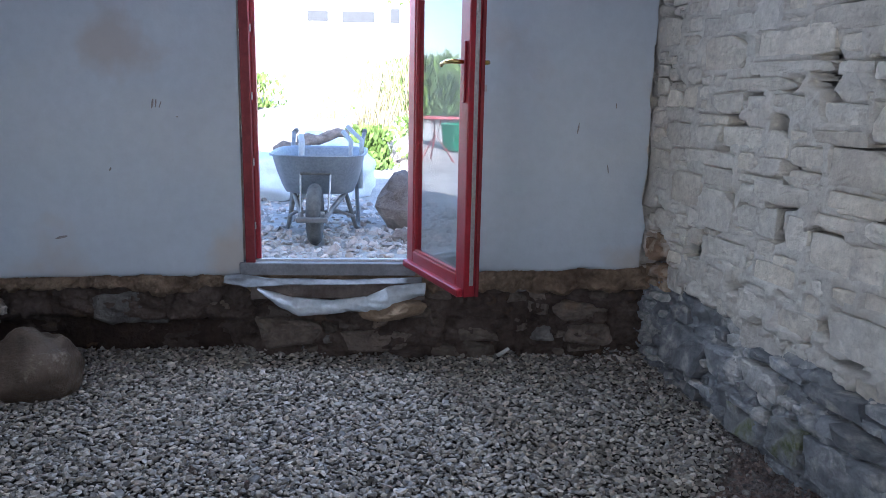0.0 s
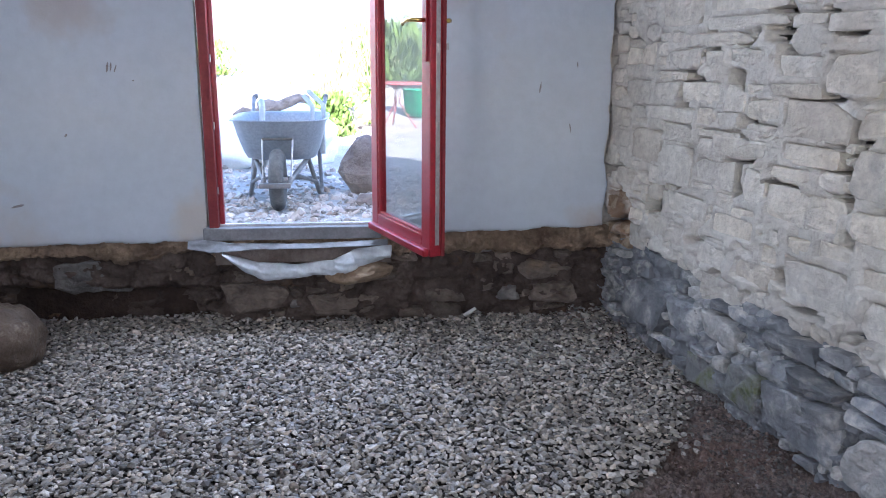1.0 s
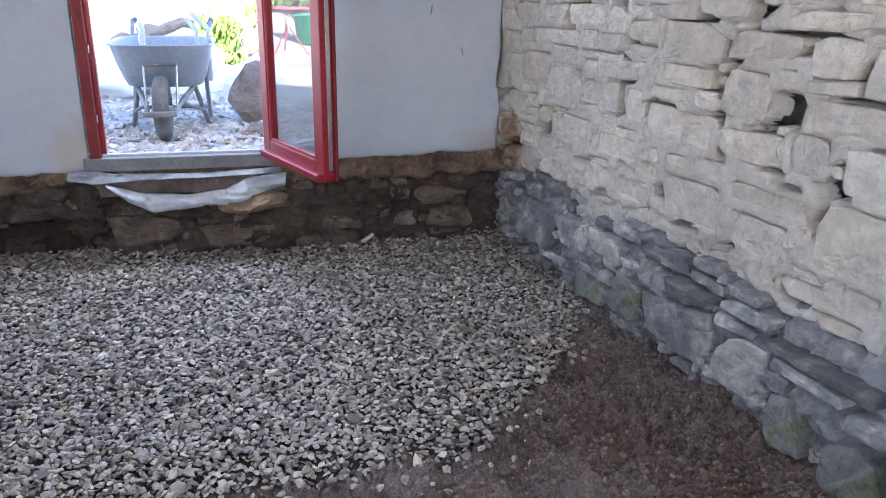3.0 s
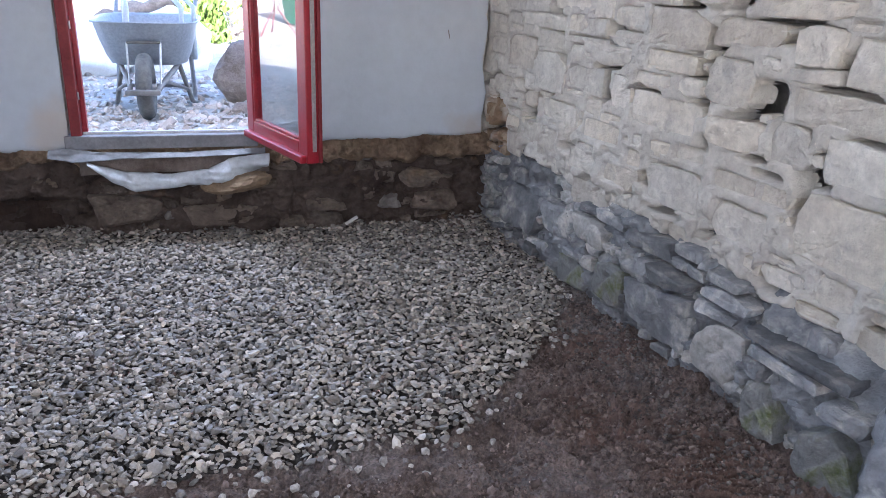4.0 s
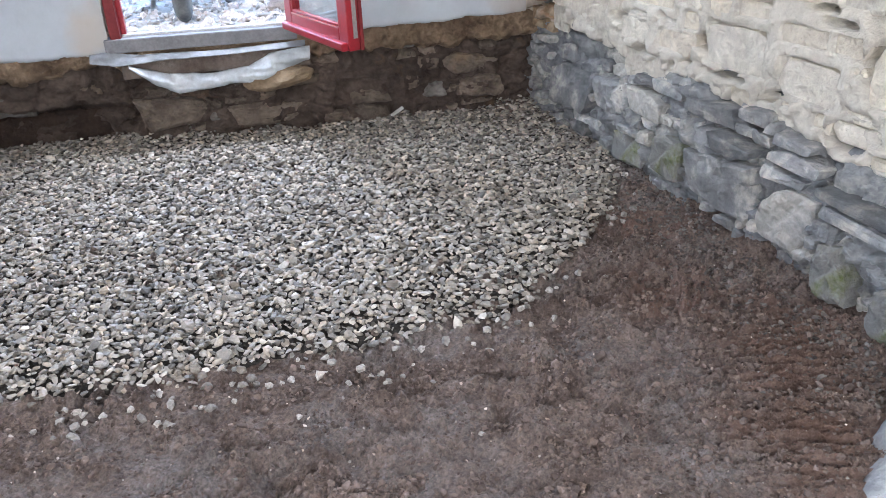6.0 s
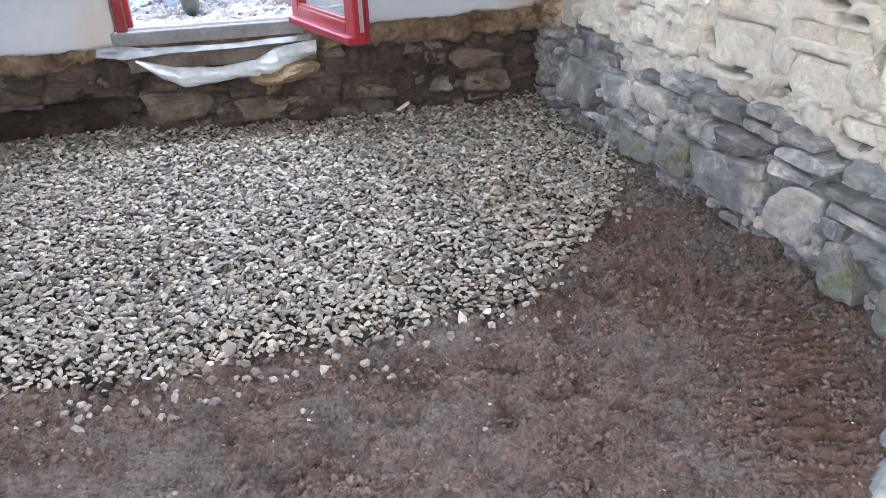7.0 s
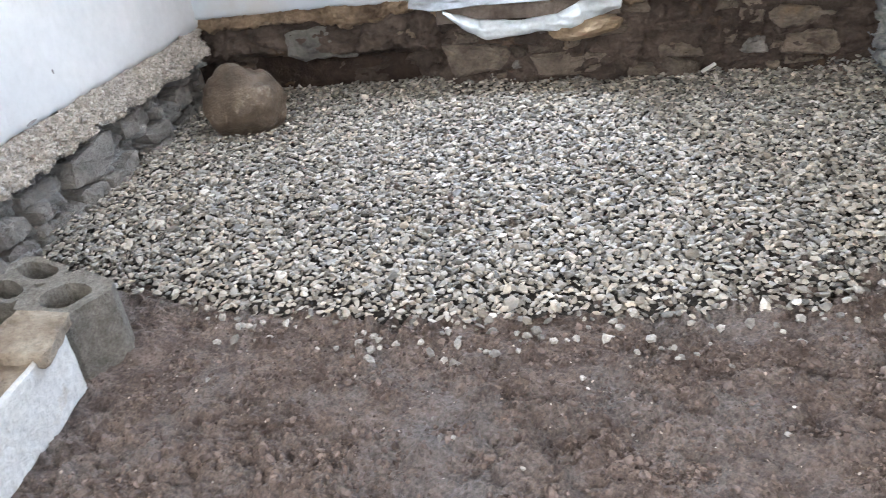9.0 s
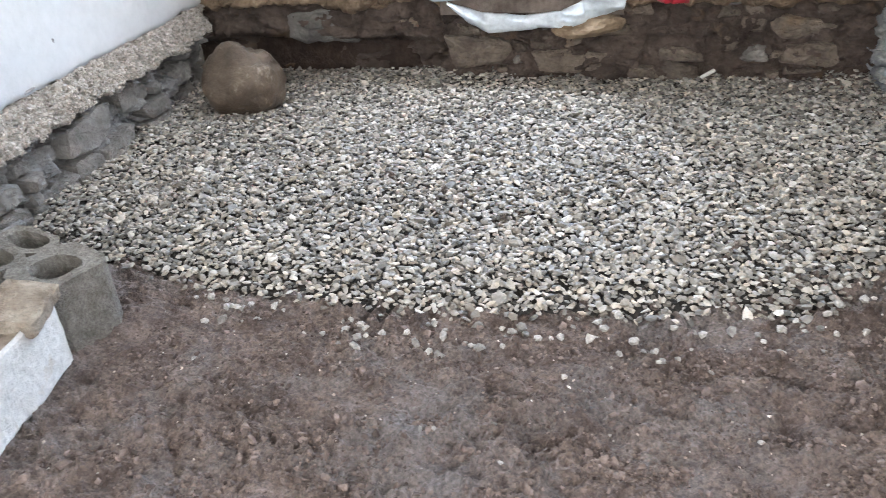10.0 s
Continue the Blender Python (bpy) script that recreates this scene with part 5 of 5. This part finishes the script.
hollow_block((-1.812, 1.832, 0.002), 156.5)
cut = thing("cut_stone", (-1.705, 1.43, 0.0), "yellowish cut stone with one flaking whitewashed face", "stone block", rz=5)
def broken_end(bm):
    """Breaks the near end off at a slant."""
    for v in bm.verts:
        if v.co.y < -0.08:
            v.co.y += 0.30 * max(0.0, v.co.z) * min(1.0, (-0.08 - v.co.y) / 0.1)
    return bm


part("body", broken_end(rough_block(0.15, 0.44, 0.195, 3, 0.012)), M["cut_stone"], cut)
part("whitewashed_face", broken_end(rough_block(0.012, 0.445, 0.205, 6, 0.005, 14)), M["whitewash"], cut, "flaking whitewashed face").location = (0.079, 0, 0)
cap = part("stone_offcut", rough_block(0.15, 0.19, 0.045, 9, 0.012), M["cut_stone"], None)
cap.matrix_world = pose(-1.70, 1.60, 0.186, 2, 3, 8)
tagged(cap, "pale stone offcut lying on a cut stone", "stone piece")
sl = part("stone_slab", rough_block(0.035, 0.46, 0.385, 12, 0.008), M["tan_slab"], None)
sl.matrix_world = pose(-1.84, 1.40, 0.0, 0, -5, 3)
tagged(sl, "thin tan stone slab standing on edge", "stone slab")
st = part("stone_block", rough_block(0.17, 0.36, 0.185, 15, 0.014), M["cut_stone"], None)
st.matrix_world = pose(-1.70, 0.99, 0.0, 0, 0, -2)
tagged(st, "rough cream cut stone on the soil", "stone block")

# ---- outside ----
def yard_height(x, y):
    far = max(0.0, y - 8.5)
    h = 0.46 - 0.04 * max(0.0, min(1.0, (y - 4.3) / 0.8))
    h += 1.75 * (1 - math.exp(-(far / 5.5) ** 1.6)) + 0.012 * max(0.0, y - 18) + 0.45 * math.exp(-((y - 20.5) / 2.6) ** 2)
    return h + 0.02 * fbm(x, y, 0.0, 1.6) * min(1.0, (y - 3.95) * 2)



def ground_sheet():
    ys = np.concatenate([np.linspace(4.0, 9, 90), np.linspace(9.2, 22, 50), np.geomspace(23, 900, 24)])
    gx = np.concatenate([-np.geomspace(900, 5.5, 22), np.linspace(-5, 4, 110), np.geomspace(4.5, 900, 22)])
    verts = [(float(x), float(y), yard_height(float(x), float(y))) for y in ys for x in gx]
    nx = len(gx)
    faces = [(j * nx + i, j * nx + i + 1, (j + 1) * nx + i + 1, (j + 1) * nx + i) for j in range(len(ys) - 1) for i in range(nx - 1)]
    return tagged(obj("ground", verts, faces, M["yard"], smooth=True), "pale stony yard rising to a sunlit bank", kind="structure")


ground_sheet()
slab("ground_west", -900, -2.7, -900, 4.4, -0.2, 0.4, M["yard"])
slab("ground_east", 1.9, 900, -900, 4.4, -0.2, 0.4, M["yard"])
slab("ground_south", -2.7, 1.9, -900, -2.2, -0.2, 0.0, M["yard"])
# unseen roof; its rear eave is lengthened to keep sun off the rear opening
roof = [(-3.0, -4.4, 1.75), (2.2, -4.4, 1.75), (2.2, 4.7, 2.9), (-3.0, 4.7, 2.9), (-3.0, 1.0, 5.2), (2.2, 1.0, 5.2)]
tagged(obj("roof", roof, [(0, 1, 5, 4), (3, 4, 5, 2), (0, 4, 3), (1, 2, 5)], M["bark"]), "pitched roof over the room, rear eave lengthened to block the sun", kind="structure")
rng = random.Random(31)
cob = []
for k in range(5200):
    x, y = rng.uniform(-2.4, 1.4), rng.uniform(4.05, 7.2)
    if y < 4.55 and rng.random() < 0.9 or (y > 5.8 and rng.random() < 0.6):
        continue
    cob.append((x, y, yard_height(x, y) + rng.uniform(-0.008, 0.008)))
chips(cob, M["cobble"], "cobbles", "pale rounded cobbles strewn over the yard", 15, (0.013, 0.036), 0.62)


def rock(name, at, r, seed, mat, label, rz=0, flat=0.25):
    b = part(name, lump(r, seed, 3, 0.3, flat), mat, None)
    b.matrix_world = pose(at[0], at[1], at[2], 0, 0, rz)
    return tagged(b, label, "rock", "rocks in the yard")


rock("rock", (-0.12, 5.85, 0.57), (0.25, 0.24, 0.25), 7, M["rock"], "large brown upright rock in the yard", 25)
rock("rock", (-0.20, 5.28, 0.44), (0.10, 0.09, 0.06), 14, M["rock"], "small brown rock beside a larger one", 70)
rock("rock", (-0.02, 5.2, 0.445), (0.08, 0.07, 0.07), 15, M["pale_rock"], "small pale rock beside a larger one", 10)
for k, (x, y, s) in enumerate(((-0.55, 9.6, 0.28), (-0.15, 9.9, 0.32), (0.25, 9.8, 0.30), (-0.3, 10.2, 0.25), (0.02, 10.6, 0.33), (-0.9, 10.6, 0.22), (-2.7, 8.0, 0.25), (-2.4, 8.4, 0.28))):
    rock("rock", (x, y, yard_height(x, y) + 0.4 * s), (s, s * 0.8, s * 0.72), 50 + k, M["pale_rock"], "pale sunlit rock at the foot of the bank", 40 * k)


# wheelbarrow, seen from its wheel end
def wheelbarrow(at, rz):
    e = thing("wheelbarrow", at, "grey metal wheelbarrow loaded with odds and ends", "wheelbarrow", rz=rz)
    # tub: stacked rounded outlines, x across, y to the handles, inside and outside
    def outline(w, y0, y1, z, n=28):
        out = []
        cy, hy = (y0 + y1) / 2, (y1 - y0) / 2
        for k in range(n):
            t = 2 * math.pi * k / n
            c, s = math.cos(t), math.sin(t)
            r = (abs(c) ** 4.5 + abs(s) ** 4.5) ** (-1 / 4.5)
            out.append((w / 2 * r * c, cy + hy * r * s, z))
        return out
    bm = bmesh.new()
    levels = [(0.40, 0.26, 0.78, 0.275), (0.455, 0.22, 0.80, 0.285), (0.50, 0.18, 0.83, 0.33), (0.56, 0.10, 0.88, 0.43), (0.60, 0.05, 0.92, 0.515), (0.605, 0.045, 0.925, 0.525), (0.635, 0.03, 0.94, 0.53), (0.637, 0.028, 0.942, 0.520)]
    rings = [[bm.verts.new(p) for p in outline(*l)] for l in levels]
    inner = [[bm.verts.new(p) for p in outline(w - 0.012, a + 0.006, b - 0.006, z + (0.004 if i == 0 else 0))] for i, (w, a, b, z) in enumerate(levels[:6])]
    for a, b in zip(rings, rings[1:]):
        for k in range(28):
            bm.faces.new((a[k], a[(k + 1) % 28], b[(k + 1) % 28], b[k]))
    for a, b in zip(inner, inner[1:]):
        for k in range(28):
            bm.faces.new((a[(k + 1) % 28], a[k], b[k], b[(k + 1) % 28]))
    for k in range(28):
        bm.faces.new((rings[-1][k], rings[-1][(k + 1) % 28], inner[-1][(k + 1) % 28], inner[-1][k]))
    bm.faces.new(rings[0][::-1])
    bm.faces.new(inner[0])
    part("tub", bm, M["tub"], e, "dull grey sheet-metal tub", True)
    # wheel
    w = new("wheel"); w.parent = e; w.location = (0, 0.02, 0.185)
    bm = bmesh.new()
    R, rw, n, m = 0.135, 0.05, 32, 14
    ring = [[bm.verts.new(((rw * 0.92) * math.cos(2 * math.pi * q / m), (R + rw * math.sin(2 * math.pi * q / m)) * math.cos(2 * math.pi * p / n), (R + rw * math.sin(2 * math.pi * q / m)) * math.sin(2 * math.pi * p / n))) for q in range(m)] for p in range(n)]
    for p in range(n):
        for q in range(m):
            bm.faces.new((ring[p][q], ring[(p + 1) % n][q], ring[(p + 1) % n][(q + 1) % m], ring[p][(q + 1) % m]))
    part("tyre", bm, M["rubber"], w, "dusty black rubber tyre", True)
    part("rim", tube([(-0.025, 0, 0), (0.025, 0, 0)], 0.095, 24), M["tube"], w)
    part("hub", tube([(-0.06, 0, 0), (0.06, 0, 0)], 0.016, 12), M["steel"], w)
    part("wheel_guard", box(0.19, 0.05, 0.028, (0, -0.175, 0.165), 0.008), M["tube"], e, "cross bar in front of the wheel")
    for s in (-1, 1):
        part("handle_bar", tube([(s * 0.075, -0.165, 0.18), (s * 0.085, 0.0, 0.19), (s * 0.16, 0.30, 0.262), (s * 0.24, 0.80, 0.42), (s * 0.27, 1.25, 0.60), (s * 0.27, 1.38, 0.61)], 0.016, 10), M["tube"], e, "", True)
        part("grip", tube([(s * 0.27, 1.25, 0.60), (s * 0.27, 1.40, 0.612)], 0.02, 10), M["rubber"], e, "", True)
        part("leg", tube([(s * 0.17, 0.40, 0.275), (s * 0.235, 0.52, 0.03), (s * 0.25, 0.60, 0.012), (s * 0.245, 0.70, 0.03), (s * 0.225, 0.82, 0.40)], 0.015, 10), M["tube"], e, "", True)
        part("leg_brace", tube([(s * 0.10, 0.16, 0.20), (s * 0.225, 0.50, 0.10)], 0.011, 8), M["tube"], e)
        part("tub_stay", tube([(s * 0.085, -0.02, 0.19), (s * 0.095, 0.085, 0.415)], 0.006, 8), M["steel"], e)
    part("tub_stay", tube([(-0.095, 0.082, 0.418), (0.095, 0.082, 0.418)], 0.008, 8), M["rubber"], e)
    part("leg_tie", tube([(-0.235, 0.56, 0.12), (0.235, 0.56, 0.12)], 0.011, 8), M["tube"], e)
    return e


WB = (-0.78, 5.10, 0.417)
wheelbarrow(WB, 0).scale = (1.02, 1.02, 1.09)
for k, (x, y, r) in enumerate(((-0.13, 0.35, 0.035), (0.20, 0.45, 0.03), (0.27, 0.6, 0.03))):
    top = part("tool_shaft", tube([(WB[0] + x, WB[1] + y, WB[2] + 0.30), (WB[0] + x + 0.01, WB[1] + y + 0.05, WB[2] + 0.64), (WB[0] + x - 0.05 * k, WB[1] + y + 0.10, WB[2] + 0.68 + 0.03 * k)], r * 0.6, 10), M["tube_pale"], None, smooth=True)
    tagged(top, "pale bent tube sticking out of a wheelbarrow", "tube", "tubes in the wheelbarrow")


def bag(at, r, seed, rz):
    b = part("bulk_bag", lump(r, seed, 4, 0.35, 0.35, 2.2), M["bag"], None, smooth=True)
    b.matrix_world = pose(*at, 0, 0, rz)
    return tagged(b, "slumped white woven bag in the yard", "bag", "white bags")


bag((-1.55, 7.3, 0.56), (0.55, 0.4, 0.28), 61, 20)
bag((-0.85, 7.6, 0.62), (0.42, 0.4, 0.36), 62, -15)
bag((-2.3, 7.0, 0.56), (0.5, 0.4, 0.26), 63, 60)
for k, (a, b2) in enumerate((((-1.30, 7.0, 0.88), (-0.95, 7.2, 0.96)), ((-1.12, 7.15, 0.95), (-0.68, 7.3, 1.03)))):
    lg = part("log", tube([Vector(a).lerp(Vector(b2), t) + Vector((0, 0, 0.02 * math.sin(9 * t + k))) for t in (0, 0.2, 0.4, 0.6, 0.8, 1.0)], [0.04, 0.055, 0.045, 0.05, 0.042, 0.035], 12), M["bark"], None, smooth=True)
    tagged(lg, "brown barked log lying on white bags", "log", "logs on the bags")
hose = part("hose", tube([(-1.75 + 0.28 * math.cos(t) + 0.02 * t, 6.1 + 0.2 * math.sin(t), yard_height(-1.75, 6.1) + 0.03 + 0.004 * t) for t in np.linspace(0, 11, 60)], 0.011, 8), M["bag"], None, smooth=True)
tagged(hose, "coiled white hose lying on the cobbles", "hose")


def tuft(name, at, w, h, n, seed, mat, label, blade=0.02, lean=0.35, category="shrub", group="", longest=9.0):
    """A clump of many thin leaves on stems, uneven in outline."""
    rs = random.Random(seed)
    verts, faces = [], []
    for k in range(n):
        x, y = rs.gauss(0, w * 0.42), rs.gauss(0, w * 0.3)
        z0 = 0.0 if rs.random() < 0.3 else rs.uniform(0, h * 0.75)
        a = rs.uniform(0, 6.283)
        L = min(h * rs.uniform(0.25, 0.6), longest)
        d = Vector((math.cos(a) * rs.uniform(0, lean), math.sin(a) * rs.uniform(0, lean), rs.uniform(0.4, 1))).normalized()
        s = d.cross(Vector((math.sin(a), -math.cos(a), 0.2))).normalized() * blade * rs.uniform(0.5, 1.3)
        p = Vector((x, y, z0))
        i = len(verts)
        verts += [tuple(p), tuple(p + d * L * 0.5 + s), tuple(p + d * L + Vector((0, 0, -0.15 * L * rs.random()))), tuple(p + d * L * 0.5 - s)]
        faces.append((i, i + 1, i + 2, i + 3))
    ob = obj(name, verts, faces, mat)
    ob.location = at
    return tagged(ob, label, category, group)


for k, (x, y, w, h, n, mt) in enumerate(((-0.55, 9.4, 0.3, 0.6, 350, "leaf"), (0.15, 9.9, 0.4, 0.6, 350, "leaf"), (-0.45, 10.6, 0.5, 1.1, 500, "straw"), (0.2, 10.7, 0.6, 1.2, 500, "straw"), (-1.2, 11.4, 0.4, 0.5, 250, "straw"), (-2.9, 11.6, 0.5, 0.7, 300, "leaf"), (-2.5, 12.2, 0.5, 0.6, 300, "leaf"), (0.3, 12.2, 0.8, 1.0, 700, "leaf"))):
    tuft("shrub" if mt == "leaf" else "dry_grass", (x, y, yard_height(x, y) - 0.02), w, h, n * (5 if mt == "leaf" else 1), 80 + k, M[mt], "sunlit yellow-green shrub on the bank" if mt == "leaf" else "tall dry straw-coloured grass clump", 0.022 if mt == "leaf" else 0.008, 0.9 if mt == "leaf" else 0.25, "shrub" if mt == "leaf" else "grass", "plants on the bank", 0.11 if mt == "leaf" else 9.0)
tuft("grass", (-1.2, 13.0, yard_height(-1.2, 13.0) - 0.05), 5.0, 0.2, 2500, 99, M["straw"], "short sun-bleached grass over the bank", 0.012, 0.5, "grass")
bpy.data.objects["grass"]["kind"] = "stuff"


def tree(at, h, seed):
    e = thing("tree", at, "leafy green tree at the top of the bank", "tree", "trees behind the yard")
    rs = random.Random(seed)
    part("trunk", tube([(0, 0, -0.2), (0.05, 0, h * 0.25), (0.0, 0.05, h * 0.5), (0.1, 0, h * 0.75)], [0.14, 0.11, 0.08, 0.04], 10), M["bark"], e)
    for k in range(7):
        a, z = rs.uniform(0, 6.28), h * rs.uniform(0.25, 0.6)
        part("limb", tube([(0, 0, z), (0.5 * math.cos(a), 0.5 * math.sin(a), z + 0.4), (1.0 * math.cos(a), 1.0 * math.sin(a), z + 0.9)], [0.05, 0.035, 0.015], 8), M["bark"], e)
    verts, faces = [], []
    for k in range(70):
        c = Vector((rs.gauss(0, 0.75), rs.gauss(0, 0.75), h * rs.uniform(0.3, 1.0)))
        for q in range(45):
            p = c + Vector((rs.gauss(0, 0.2), rs.gauss(0, 0.2), rs.gauss(0, 0.16)))
            d, s = Vector((rs.gauss(0, 1), rs.gauss(0, 1), rs.gauss(0, 1))).normalized() * 0.09, Vector((rs.gauss(0, 1), rs.gauss(0, 1), rs.gauss(0, 1))).normalized() * 0.04
            i = len(verts)
            verts += [tuple(p), tuple(p + d * 0.5 + s), tuple(p + d), tuple(p + d * 0.5 - s)]
            faces.append((i, i + 1, i + 2, i + 3))
    obj("crown", verts, faces, M["leaf"], e)
    return e


tree((0.9, 19.5, yard_height(0.9, 19.5)), 3.4, 3)
tree((3.2, 21.0, yard_height(3.2, 21.0)), 4.0, 6)


def motorhome(at, rz):
    e = thing("white_van", at, "white camper van parked on the bank", "van", rz=rz)
    bm = bmesh.new()
    prof = [(-2.9, 0.35), (-2.9, 2.2), (-2.6, 2.45), (1.3, 2.45), (1.75, 2.3), (2.25, 1.5), (2.95, 1.2), (3.05, 0.9), (3.05, 0.35)]
    for y in (-1.0, 1.0):
        for x, z in prof:
            bm.verts.new((x, y, z))
    bm.verts.ensure_lookup_table()
    n = len(prof)
    bm.faces.new(bm.verts[:n][::-1]); bm.faces.new(bm.verts[n:])
    for k in range(n):
        bm.faces.new((bm.verts[k], bm.verts[(k + 1) % n], bm.verts[n + (k + 1) % n], bm.verts[n + k]))
    bmesh.ops.bevel(bm, geom=list(bm.edges), offset=0.06, segments=3, affect="EDGES")
    part("body", bm, M["white_paint"], e, "", True)
    for x0, x1, z0, z1 in ((-1.25, -0.6, 1.24, 1.56), (-0.17, 0.84, 1.22, 1.56), (1.32, 1.62, 1.22, 1.66)):
        part("side_window", box(x1 - x0, 0.03, z1 - z0, ((x0 + x1) / 2, -1.0, z0), 0.01), M["tinted"], e, "grey tinted side window")
    for x in (-1.9, 2.1):
        for y in (-0.85, 0.85):
            w = new("wheel"); w.parent = e; w.location = (x, y, 0.33)
            part("tyre", tube([(0, -0.1, 0), (0, 0.1, 0)], 0.33, 24), M["rubber"], w)
            part("rim", tube([(0, -0.11, 0), (0, 0.11, 0)], 0.2, 20), M["steel"], w)
    return e


motorhome((-1.55, 26.0, yard_height(-1.5, 26.0) - 0.02), -4)


# things beside the yard, seen in the glass of the door
def bucket(at):
    e = thing("bucket", at, "green plastic bucket standing in the yard", "bucket")
    bm = bmesh.new()
    n = 24
    prof = [(0.0, 0.0), (0.15, 0.0), (0.19, 0.38), (0.205, 0.385), (0.205, 0.40), (0.185, 0.40), (0.145, 0.015), (0.0, 0.015)]
    rings = [[bm.verts.new((r * math.cos(2 * math.pi * k / n), r * math.sin(2 * math.pi * k / n), z)) for k in range(n)] for r, z in prof[1:-1]]
    for a, b in zip(rings, rings[1:]):
        for k in range(n):
            bm.faces.new((a[k], a[(k + 1) % n], b[(k + 1) % n], b[k]))
    bm.faces.new(rings[0][::-1]); bm.faces.new(rings[-1])
    part("pail", bm, M["green"], e, "", True)
    part("bail", tube([(0.2 * math.cos(t), 0.02, 0.38 - 0.15 * math.sin(t)) for t in np.linspace(0, math.pi, 16)], 0.005, 8), M["steel"], e, "", True)
    return e


bucket((-6.0, 9.5, yard_height(-6.0, 9.5)))
tb = thing("garden_table", (-5.1, 8.95, yard_height(-5.1, 8.95)), "small round faded red garden table", "table")
part("tabletop", tube([(0, 0, 0.60), (0, 0, 0.625)], 0.34, 32), M["pink"], tb)
for k in range(3):
    a = 2.09 * k
    part("leg", tube([(0.08 * math.cos(a), 0.08 * math.sin(a), 0.60), (0.03 * math.cos(a), 0.03 * math.sin(a), 0.35), (0.28 * math.cos(a), 0.28 * math.sin(a), 0.0)], 0.012, 8), M["pink"], tb, "", True)
tuft("shrub", (-7.6, 11.6, yard_height(-7.6, 11.6)), 1.6, 1.0, 2200, 131, M["leaf"], "low green hedge beside the yard", 0.04, 0.6, "shrub", "plants on the bank")
